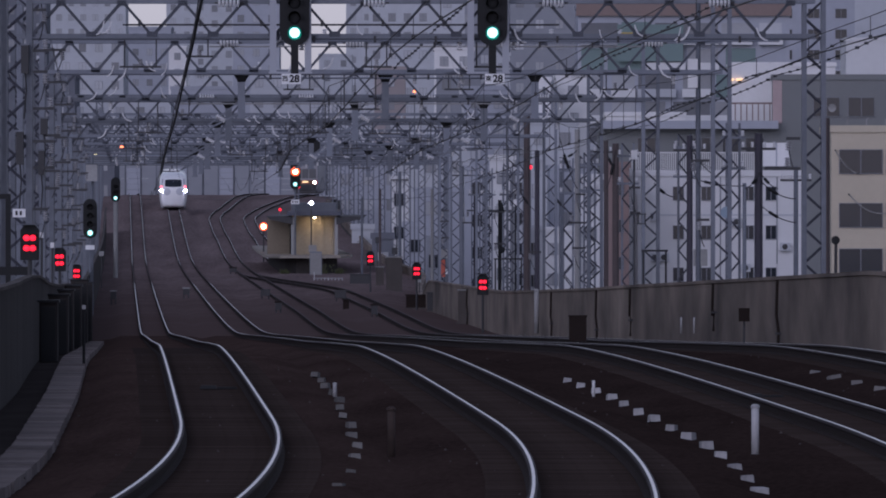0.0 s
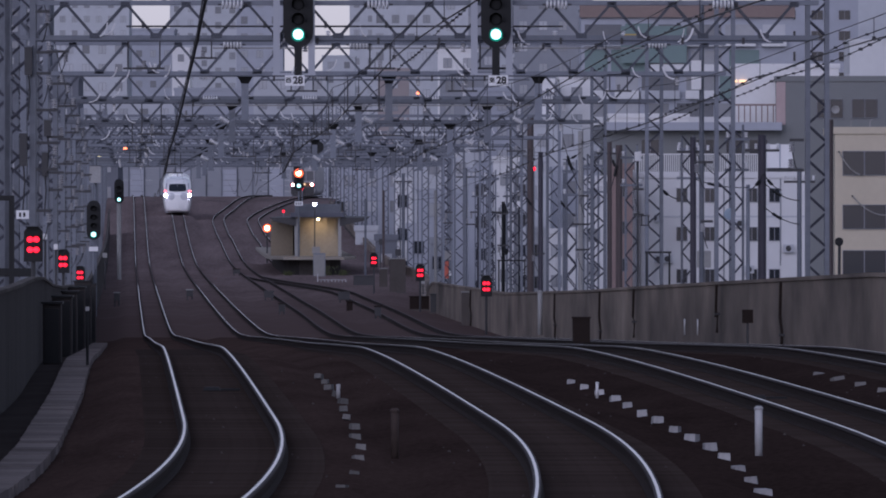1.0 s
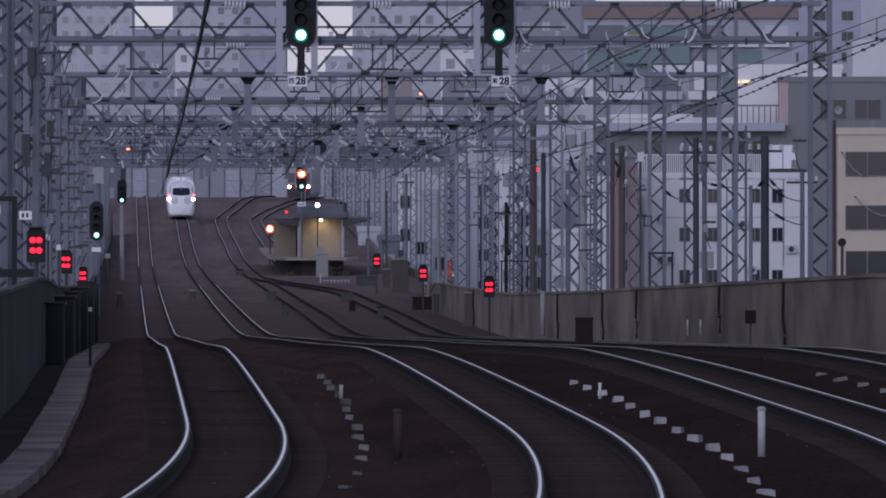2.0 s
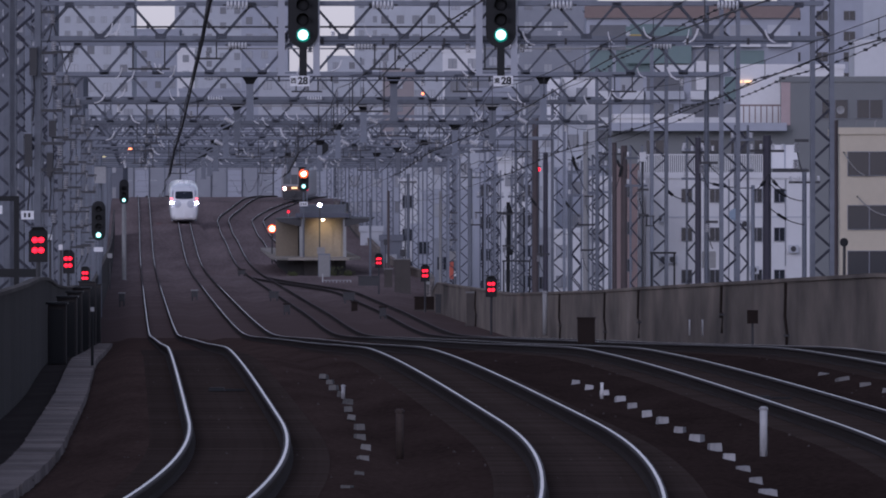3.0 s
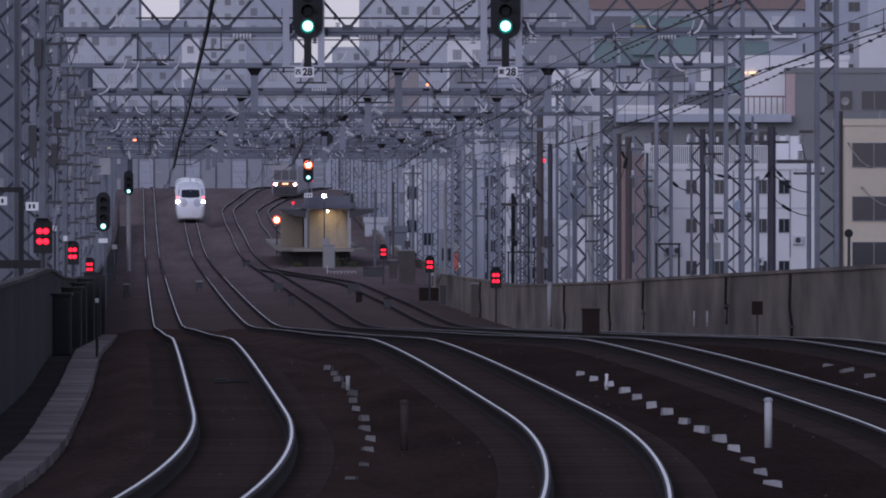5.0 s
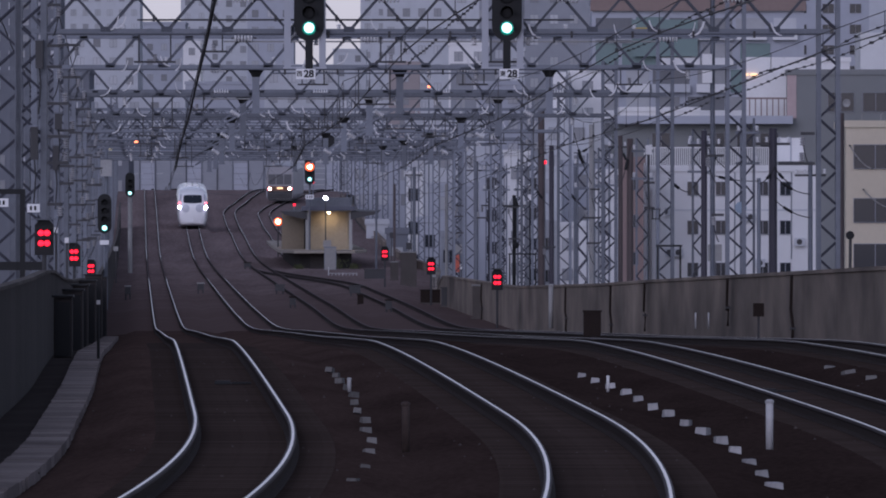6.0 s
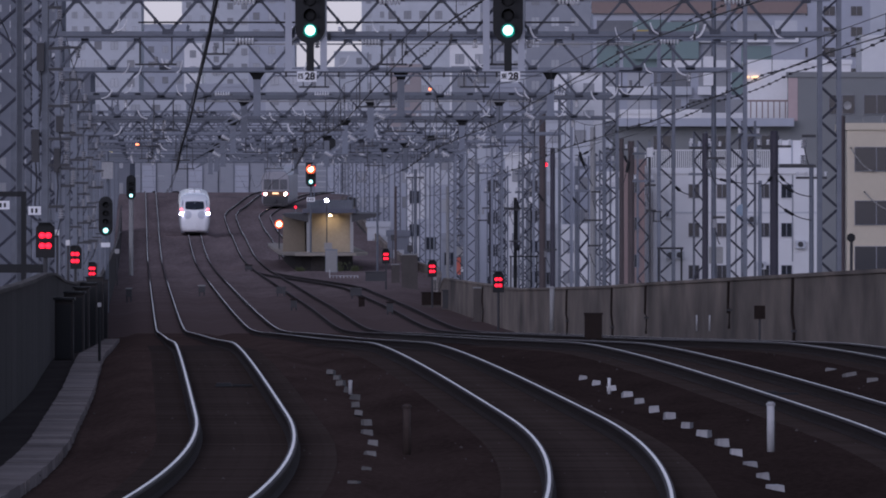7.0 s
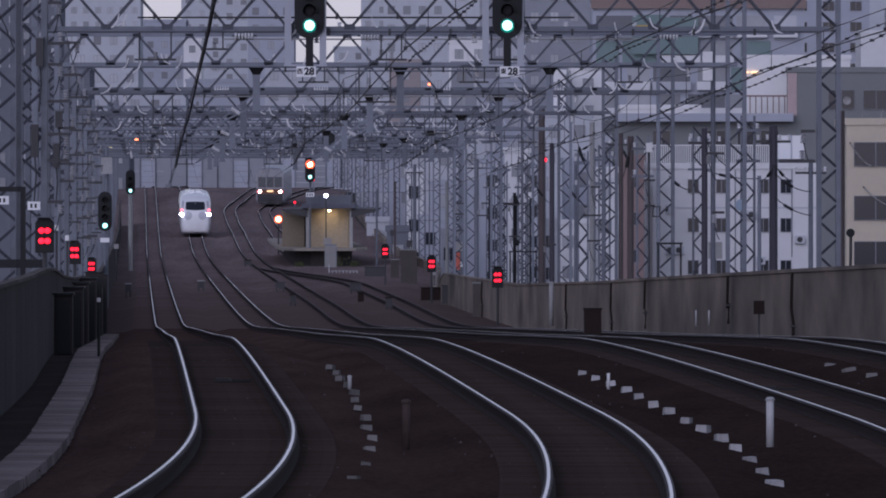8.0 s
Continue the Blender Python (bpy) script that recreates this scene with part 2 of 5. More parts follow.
# ---- the line: plan and profile ----
KNOTS = ((-60, 0), (100, 0), (150, 0), (180, -0.11), (200, -0.34), (235, -0.80), (283, -1.39), (330, -1.98), (360, -2.36), (391, -2.66), (430, -2.80), (498, -2.88), (600, -2.9),
         (700, -2.88), (760, -2.72), (800, -2.42), (840, -1.85), (874, -1.2), (951, 0.5), (1038, 2.2), (1093, 2.6), (1200, 2.62), (1700, 2.62))


def level(d):
    ks = KNOTS
    i = max(0, min(len(ks) - 2, next((k for k in range(len(ks) - 1) if d < ks[k + 1][0]), len(ks) - 2)))

    def slope(k):
        if k <= 0 or k >= len(ks) - 1:
            return 0.0
        return (ks[k + 1][1] - ks[k - 1][1]) / (ks[k + 1][0] - ks[k - 1][0])
    (x0, z0), (x1, z1) = ks[i], ks[i + 1]
    h = x1 - x0
    t = max(0.0, min(1.0, (d - x0) / h))
    return ((2 * t**3 - 3 * t * t + 1) * z0 + (t**3 - 2 * t * t + t) * h * slope(i) + (3 * t * t - 2 * t**3) * z1 + (t**3 - t * t) * h * slope(i + 1))


def low_level(d):
    # the two eastern tracks climb to the crest a little later
    return level(d - 20 * ease((d - 860) / 60))


def axis(d):
    x = 1.19 - 0.02987 * d
    if d < 118:
        e = max(d, 80)
        x -= (118 - e) ** 2 / 1290
        if d < 80:
            x -= (80 - d) * (118 - 80) / 645
    return x


def at(d, c, z=0.0):
    return Vector((axis(d) + c, d, level(d) + z))


def ease(t):
    t = max(0.0, min(1.0, t))
    return t * t * (3 - 2 * t)


def east(d):
    # the eastern tracks bend away at the crest
    if d > 1000:
        return 1.29 + (d - 1000) * 0.036
    return 1.29 * (max(0.0, d - 950) / 50) ** 2


def branch(d):
    # the platform track swings out further beyond the crest
    return 0.2 * ease((d - 960) / 25) + 0.0225 * max(0.0, d - 1005)


TRACKS = {
    "1": (lambda d: 0.0, level, -60, 1305),
    "2": (lambda d: 3.6 - 0.022 * ease((112 - d) / 20), level, -60, 1305),
    "3": (lambda d: 7.4 - 0.3 * ease((d - 200) / 150) + 0.38 * ease((d - 375) / 115) - 0.12 * ease((d - 640) / 150) + east(d), low_level, -60, 1180),
    "4": (lambda d: 11.1 - 0.5 * ease((d - 200) / 150) + 0.6 * ease((d - 370) / 130) - 3.8 * ease((d - 575) / 130), level, -60, 705),
    "5": (lambda d: 10.6 + 1.25 * east(d) + branch(d), low_level, 792, 1108),
}


def track_point(k, d, off=0.0, z=0.0):
    c, lv, _, _ = TRACKS[k]
    return Vector((axis(d) + c(d) + off, d, lv(d) + z))


def stations(a, b):
    out, d = [], a
    while d < b:
        out.append(d)
        d += 2.5 if 70 < d < 440 else 8.0
    return out + [b]


# ---- ground and track bed ----
def build_ground():
    b = Build()
    n = 24
    for i in range(n):
        for j in range(n):
            x0, x1 = -2500 + 5000 * i / n, -2500 + 5000 * (i + 1) / n
            y0, y1 = -600 + 5400 * j / n, -600 + 5400 * (j + 1) / n
            b.add([(x0, y0, -9), (x1, y0, -9), (x1, y1, -9), (x0, y1, -9)], [(0, 1, 2, 3)])
    tagged(part("ground", b, mat("city_ground", (0.09, 0.09, 0.09), 0.9, 0, 0.5)), "grey city ground below the railway viaduct", "ground", kind="structure")

    # ballast: a crowned strip under every track, hollow between them
    cs = [-3.3, -2.2, -1.7, -1.3, 1.3, 1.8, 2.3, 4.9, 5.4, 6.1, 8.7, 9.2, 9.8, 12.4, 13.2, 14.0]
    hs = [-0.32, -0.34, -0.3, -0.17, -0.17, -0.27, -0.17, -0.17, -0.27, -0.17, -0.17, -0.27, -0.17, -0.17, -0.33, -0.33]
    rows = []
    for d in stations(-60, 1500):
        row = []
        wide = 5.0 * ease((d - 498) / 220) + 2.4 * ease((d - 1030) / 60)
        for c, h in zip(cs, hs):
            z = low_level(d) if c > 5.2 else level(d)
            cc = c + (wide if c > 13 else (wide * 0.9 if c > 12 else 0))
            row.append((axis(d) + cc, d, z + h + 0.012 * noise.noise((c * 2.1, d * 0.35, 0))))
        rows.append(row)
    n = len(cs)
    # beyond the cut the bed takes the paler colour that carries the haze
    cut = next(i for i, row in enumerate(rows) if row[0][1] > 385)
    for name, part_rows, m, label in (("track_bed_1", rows[:cut + 1], BALLAST, "dark brown ballast bed of the railway"), ("track_bed_2", rows[cut:], GREYBALLAST, "grey-brown ballast bed on the far grade, paler with haze")):
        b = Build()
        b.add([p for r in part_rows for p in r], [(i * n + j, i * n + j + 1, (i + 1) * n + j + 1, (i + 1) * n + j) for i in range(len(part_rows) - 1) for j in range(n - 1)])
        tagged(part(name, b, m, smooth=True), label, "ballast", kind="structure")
    # the viaduct below it
    b = Build()
    rings = []
    for d in stations(-60, 1500)[::4]:
        wide = 5.0 * ease((d - 498) / 220) + 2.4 * ease((d - 1030) / 60)
        x, z = axis(d), min(level(d), low_level(d)) - 0.6
        rings.append([(x - 3.3, d, z), (x + 14.6 + wide, d, z), (x + 14.6 + wide, d, -9), (x - 3.3, d, -9)])
    tagged(part("viaduct", b.loft(rings), CONC), "grey concrete railway viaduct under the tracks", "viaduct", kind="structure")


def sweep_rail(b, k, off, a, e, prof):
    rings = []
    for d in stations(a, e):
        p = track_point(k, d, off)
        rings.append([(p.x + u, d, p.z + w) for u, w in prof])
    b.loft(rings)


HEADPROF = [(-0.015, -0.012), (-0.015, -0.001), (-0.011, 0.0), (0.011, 0.0), (0.015, -0.001), (0.015, -0.012)]
SHOULDER = [(-0.037, -0.03), (-0.037, -0.009), (-0.03, -0.003), (0.03, -0.003), (0.037, -0.009), (0.037, -0.03)]
WEBPROF = [(0.034, -0.012), (-0.034, -0.012), (-0.034, -0.036), (-0.01, -0.055), (-0.01, -0.135), (-0.066, -0.15), (-0.066, -0.165), (0.066, -0.165), (0.066, -0.15), (0.01, -0.135), (0.01, -0.055), (0.036, -0.036)]


def build_tracks():
    for k, (c, lv, a, e) in TRACKS.items():
        tr = thing("railway_track", pose(0, 0, 0), "railway track with polished rails on dark sleepers", "track", "railway tracks")
        for off in (-0.5335, 0.5335):
            b = Build()
            sweep_rail(b, k, off, a, e, HEADPROF)
            r = part("rail", b, RAILTOP if k in "12" else DIMRAILTOP, tr, "shiny worn steel rail head", smooth=False)
            b = Build()
            sweep_rail(b, k, off, a, e, SHOULDER)
            part("rail_shoulder", b, DULLSTEEL, r, "dull grey rail head shoulder")
            b = Build()
            sweep_rail(b, k, off, a, e, WEBPROF)
            part("rail_web", b, RUST, r, "rust-brown rail web and foot")
        TRACK_OBJECTS[k] = tr


TRACK_OBJECTS = {}


# ---- walls ----
WALLTOP = ((100, 1.36), (207, 1.03), (303, -0.11), (333, -0.49), (410, -1.32), (498, -1.68))


def wall_top(d):
    if d > 498:
        return level(d) + 1.2 - 0.95 * ease((d - 505) / 20)
    return float(np.interp(d, [k[0] for k in WALLTOP], [k[1] for k in WALLTOP]))


def build_walls():
    wall = thing("wall_east", pose(0, 0, 0), "weathered grey concrete parapet wall along the track", "wall", kind="structure")
    d = 120.0
    while d < 1000:
        e = d + (9.2 if d < 330 else 18)
        b = Build()
        wide = lambda q: 5.0 * ease((q - 498) / 220)
        steps = [d + 0.012 + (e - d - 0.024) * q / 4 for q in range(5)]
        rings = [[(axis(q) + 14 + wide(q), q, level(q) - 0.55), (axis(q) + 14 + wide(q), q, wall_top(q) - 0.1), (axis(q) + 13.96 + wide(q), q, wall_top(q) - 0.08),
                  (axis(q) + 13.96 + wide(q), q, wall_top(q)), (axis(q) + 14.28 + wide(q), q, wall_top(q)), (axis(q) + 14.25 + wide(q), q, level(q) - 0.55)] for q in steps]
        part("wall_panel", b.loft(rings), WALL, wall)
        d = e
    top = lambda q: float(np.interp(q, (110, 150, 207, 240, 283, 330, 391), (1.37, 1.27, 1.18, 1.27, 1.46, 1.42, 1.9)))
    west = lambda q: -0.35 * ease((150 - q) / 45)
    fence = thing("fence_west", pose(0, 0, 0), "dark metal panel fence along the track", "fence", kind="structure")
    d = 60.0
    while d < 900:
        e = d + (3.0 if d < 300 else 9.0)
        b = Build()
        steps = [d + 0.04, (d + e) / 2, e - 0.04]
        b.loft([[(axis(q) - 2.72 + west(q), q, level(q) - 0.35), (axis(q) - 2.72 + west(q), q, level(q) + top(q)), (axis(q) - 2.78 + west(q), q, level(q) + top(q)), (axis(q) - 2.78 + west(q), q, level(q) - 0.35)] for q in steps])
        part("fence_panel", b, FENCE, fence)
        cap = Build().loft([[(axis(q) - 2.69 + west(q), q, level(q) + top(q)), (axis(q) - 2.69 + west(q), q, level(q) + top(q) + 0.05), (axis(q) - 2.83 + west(q), q, level(q) + top(q) + 0.05), (axis(q) - 2.83 + west(q), q, level(q) + top(q))] for q in steps])
        part("fence_cap", cap, CONC, fence, "grey-brown weathered coping")
        p = at(d, -2.84 + west(d))
        part("fence_post", Build().box(p.x - 0.05, d - 0.05, p.z - 0.4, p.x + 0.05, d + 0.05, p.z + top(d) - 0.02), DARKSTEEL, fence)
        d = e
    # concrete cable trough lids beside the fence
    rows = thing("cable_trough", pose(0, 0, 0), "worn grey concrete cable trough with loose lids", "trough", kind="structure")
    rnd = random.Random(9)
    d = 62.0
    far = Build()
    while d < 330:
        e = d + 0.98
        z = rnd.uniform(-0.006, 0.006)
        turn = rnd.uniform(-0.012, 0.012)
        p, q = at(d, -2.28 + 0.45 * west(d) + turn, -0.2 + z), at(e, -2.28 + 0.45 * west(e) - turn, -0.2 + z + rnd.uniform(-0.004, 0.004))
        w = 0.45
        b = Build() if d < 260 else far
        b.add([p, p + Vector((w, 0, 0)), q + Vector((w, 0, 0)), q, p + Vector((0, 0, -0.2)), p + Vector((w, 0, -0.2)), q + Vector((w, 0, -0.2)), q + Vector((0, 0, -0.2))],
              [(0, 1, 2, 3), (0, 1, 5, 4), (1, 2, 6, 5), (2, 3, 7, 6), (3, 0, 4, 7)])
        if d < 260:
            part("trough_lid", b, LID, rows)
        d += 1.0
    walk_strip = Build()
    strip = []
    d = 62.0
    while d < 330:
        strip.append([at(d, -2.71 + west(d), -0.26), at(d, -2.25 + 0.45 * west(d), -0.25), at(d, -2.25 + 0.45 * west(d), -0.4), at(d, -2.71 + west(d), -0.4)])
        d += 4.0
    part("edge_strip", walk_strip.loft(strip), mat("dark_strip_concrete", (0.06, 0.053, 0.05), 1.0, 0, 6, 0.5, 0.2, 0.8, spec=0.0), rows, "dark grey concrete strip under the fence")
    part("far_trough_lids", far, LID, rows, kind="stuff")


# ---- overhead line ----
GANTRY_D = [245 + 37.9 * i for i in range(24)]
WEST, EAST, BEAM, DEPTH = -3.75, 15.46, 7.55, 0.84
BEAMS = (7.32, 7.38, 7.44)  # the first beams hang a little lower


def zigzag(h, w=0.6, panel=0.53):
    """The bracing of a square lattice column, without its corner chords."""
    z = Build()
    n = int(h / panel)
    for i in range(n):
        z0, z1 = h * i / n, h * (i + 1) / n
        s = 1 if i % 2 else -1
        for q in (-1, 1):
            z.bar((-s * w / 2, q * w / 2, z0), (s * w / 2, q * w / 2, z1), 0.075, 0.05)
            z.bar((q * w / 2, -s * w / 2, z0), (q * w / 2, s * w / 2, z1), 0.06, 0.05)
    return z


def lattice_column(parent, x, z, chord_me, brace_me, w=0.6):
    for sx in (-1, 1):
        for sy in (-1, 1):
            part("column_chord", chord_me, GALV, parent).location = (x + sx * w / 2, sy * w / 2, z)
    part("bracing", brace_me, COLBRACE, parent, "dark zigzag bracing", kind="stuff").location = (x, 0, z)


def web(span, depth=DEPTH, w=0.55, t=0.11, bay=1.463, first=0.33):
    """The zigzag web of a gantry beam, without its chords. first: where the web first meets the lower chord."""
    z = Build()
    for y in (-w / 2, w / 2):
        # dark strip added below the lower chord as its shaded underside
        z.box(0.3, y - 0.07, -t / 2 - 0.035, span - 0.3, y + 0.07, -t / 2 - 0.002)
        x = first
        while x < span:
            for q in (-1, 1):
                e = max(0.0, min(span, x + q * bay / 2))
                z.bar((e, y, depth * abs(e - x) / (bay / 2)), (x, y, 0), 0.06)
            z.box(x - 0.13, y - 0.055, -0.02, x + 0.13, y + 0.055, 0.11)
            if x + bay / 2 < span:
                z.box(x + bay / 2 - 0.11, y - 0.055, depth - 0.1, x + bay / 2 + 0.11, y + 0.055, depth + 0.02)
            x += bay
    x = first
    while x < span:
        z.bar((x, -w / 2, 0), (x, w / 2, 0), 0.05)
        z.bar((min(span, x + bay / 2), -w / 2, depth), (min(span, x + bay / 2), w / 2, depth), 0.05)
        x += bay
    return z


def beam(parent, chord_me, web_me, z, depth=DEPTH, w=0.55):
    for y in (-w / 2, w / 2):
        for h in (0, depth):
            part("beam_chord", chord_me, GALV, parent).location = (WEST, y, z + h)
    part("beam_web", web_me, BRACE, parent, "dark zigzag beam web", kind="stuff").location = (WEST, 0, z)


def drop_arm(h=1.25):
    b = Build()
    b.loft([[(-0.1, -0.1, -h), (0.1, -0.1, -h), (0.1, 0.1, -h), (-0.1, 0.1, -h)], [(-0.1, -0.1, -0.2), (0.1, -0.1, -0.2), (0.1, 0.1, -0.2), (-0.1, 0.1, -0.2)]])
    b.box(-0.13, -0.13, -h - 0.03, 0.13, 0.13, -h + 0.03)
    return b


def arm_cap():
    return Build().loft([[(-x, -y, z), (x, -y, z), (x, y, z), (-x, y, z)] for x, y, z in ((0.11, 0.11, -0.26), (0.13, 0.13, -0.2), (0.24, 0.17, -0.04), (0.24, 0.17, 0.05))])


def insulator(n=5, r=0.07):
    prof = []
    for i in range(n):
        prof += [(0.03, i * 0.06), (r, i * 0.06 + 0.02), (r, i * 0.06 + 0.03), (0.03, i * 0.06 + 0.055)]
    return prof


def build_gantries():
    colm = {}
    span = EAST - WEST
    t = 0.075
    beam_me, web_me = Build().box(0, -0.055, -0.055, span, 0.055, 0.055).mesh("beam_chord"), web(span).mesh("beam_web")
    low_me, low_brace = Build().box(-t, -t, 0, t, t, 10.7).mesh("column_chord"), zigzag(10.7).mesh("bracing")
    u = 0.055
    east_me, east_brace = Build().box(-u, -u, 0, u, u, 11.4).mesh("column_chord"), zigzag(11.4, 0.46, 0.42).mesh("bracing")
    tall_me, tall_brace = Build().box(-t, -t, 0, t, t, 11.5).mesh("column_chord"), zigzag(11.5).mesh("bracing")
    arm_me, cap_me = drop_arm().mesh("drop_arm"), arm_cap().mesh("arm_cap")
    ins_me = Build().lathe((0, 0, 0), insulator(), 8).mesh("insulator")
    pull_me = Build().bar((0, 0, -1.1), (-1.3, 0, -1.75), 0.05).bar((0, 0, -0.75), (-1.3, 0, -1.75), 0.035).mesh("pull_off_arm")
    loop_me = Build().tube([(0, 0, 0), (0.03, 0, -0.12), (0.09, 0, -0.24), (0.18, 0, -0.31), (0.26, 0, -0.33)], 0.045, 5).mesh("jumper_wire")
    rnd = random.Random(11)
    for i, d in enumerate(GANTRY_D):
        wide = 5.0 * ease((d - 498) / 220)
        BEAM = BEAMS[i] if i < len(BEAMS) else 7.55
        g = thing("catenary_gantry", pose(axis(d), d, level(d)), "grey lattice steel gantry carrying overhead railway wires", "gantry", "overhead line gantries")
        lattice_column(g, EAST + wide - 0.03, -1.95, east_me, east_brace, 0.46)
        for c in (WEST, WEST - 0.62)[:2 if i < 4 else 1]:
            lattice_column(g, c, -1.64, tall_me if i % 3 == 1 else low_me, tall_brace if i % 3 == 1 else low_brace)
        if wide < 0.5:
            beam(g, beam_me, web_me, BEAM)
        else:
            beam(g, Build().box(0, -0.055, -0.055, span + wide, 0.055, 0.055).mesh("beam_chord"), web(span + wide).mesh("beam_web"), BEAM)
        for c in (2.1, 6.1, 10.2):
            if i == 0 or i > 6 or (i, c) == (5, 6.1):
                continue
            o = part("drop_arm", arm_me, GALV, g)
            o.location = (c + rnd.uniform(-0.05, 0.05), 0, BEAM - 0.02)
            part("arm_cap", cap_me, BLACK, o, "black flared bracket")
            if i > 3:
                continue
            q = part("pull_off_arm", pull_me, GALV, o)
            q = part("insulator", ins_me, PORCELAIN, o, "white porcelain insulator")
            q.location, q.rotation_euler = (-0.45, 0, -1.35), (0, radians(-60), 0)
        for c in (-1.6, -0.3, 3.1, 4.4, 6.9, 8.2, 10.7, 12.6, 14.1):
            if rnd.random() < 0.75 and i < 12:
                o = part("insulator", ins_me, PORCELAIN, g, "white porcelain insulator")
                o.location = (c, -0.2, BEAM - 0.34 if rnd.random() < 0.5 else BEAM + DEPTH + 0.05)
            for _ in range(rnd.choice((0, 1, 2, 2)) if i < 11 else 0):
                o = part("jumper_wire", loop_me, PORCELAIN, g, "pale looped jumper wire")
                o.location = (c + rnd.uniform(-0.5, 0.5), -0.36, BEAM + rnd.uniform(0.15, 0.4))
                o.scale = (rnd.choice((-1, 1, 1)) * rnd.uniform(0.6, 1.3), 1, rnd.uniform(0.8, 1.2))


def build_droppers():
    # rods and short cross bars hung under the beams above the tracks
    rnd = random.Random(52)
    rods = {}
    for h in (0.45, 0.7, 1.0):
        rods[h] = Build().bar((0, 0, 0), (0, 0, -h), 0.035, 0.035, 6).mesh("rod")
    for i, d in enumerate(GANTRY_D[:7]):
        z = (BEAMS[i] if i < len(BEAMS) else BEAM) - 0.05
        for c in (-0.9, 0.5, 3.2, 4.7, 7.6, 8.7, 12.2):
            if rnd.random() < 0.25:
                continue
            t = thing("dropper_set", Matrix.Translation(at(d - 0.3, c + rnd.uniform(-0.3, 0.3), z)), "thin dropper rods with a cross bar under a gantry beam", "bracket", "dropper sets")
            span = rnd.uniform(0.4, 0.9)
            h = rnd.choice((0.45, 0.7, 1.0))
            for x in (0, span):
                part("rod", rods[h], DARKSTEEL, t).location = (x, 0, 0)
            part("cross_bar", Build().box(-0.12, -0.02, -h - 0.02, span + 0.12, 0.02, -h + 0.03), DARKSTEEL, t)
            o = part("insulator", Build().lathe((0, 0, 0), insulator(3, 0.06), 7), SOOTY, t, "soiled porcelain insulator")
            o.location = (span * 0.5, 0, -h + 0.02)
            part("hanger_plate", Build().box(-0.08, -0.03, -0.02, span + 0.08, 0.3, 0.03), GALV, t)


def build_conduits():
    # cable pipes clipped along the faces of the first two beams
    for i, c0, c1, z, m in ((0, -1.2, 9.3, 7.59, DARKSTEEL), (0, 3.0, 14.6, 7.2, GALV), (1, 1.2, 13.2, 8.08, PALECONC), (1, 2.5, 10.0, 7.2, GALV), (2, 0.5, 12.0, 7.3, PALECONC)):
        d = GANTRY_D[i]
        t = thing("cable_conduit", pose(axis(d) + c0, d - 0.36, level(d) + z), "thin cable conduit clipped along a gantry beam", "conduit", "beam conduits")
        part("pipe", Build().bar((0, 0, 0), (c1 - c0, 0, 0), 0.05, 0.05, 6), m, t)
        x = 0.4
        while x < c1 - c0:
            part("clip", Build().box(x - 0.03, -0.03, -0.04, x + 0.03, 0.06, 0.12), DARKSTEEL, t)
            x += 1.463


def build_strings():
    for i, d in enumerate(GANTRY_D[:4]):
        for c in (1.1, 4.6, 8.9, 12.9):
            t = thing("insulator_string", Matrix.Translation(at(d - 0.4, c + 0.4 * (i % 2), (BEAMS[i] if i < len(BEAMS) else BEAM) + DEPTH - 0.05)), "string of white porcelain insulators on a gantry", "insulator", "insulator strings")
            for q in range(6):
                part("insulator_disc", disc_mesh(), PORCELAIN, t).location = (q * 0.09, 0, 0)
            part("bracket", Build().box(-0.1, 0.0, -0.02, 0.6, 0.3, 0.02), DARKSTEEL, t)


DISCS = []


def disc_mesh():
    if not DISCS:
        DISCS.append(Build().loft([[(x, r * math.cos(math.tau * j / 8), r * math.sin(math.tau * j / 8)) for j in range(8)] for x, r in ((-0.02, 0.04), (0.0, 0.11), (0.025, 0.11), (0.05, 0.04))]).mesh("insulator_disc"))
    return DISCS[0]


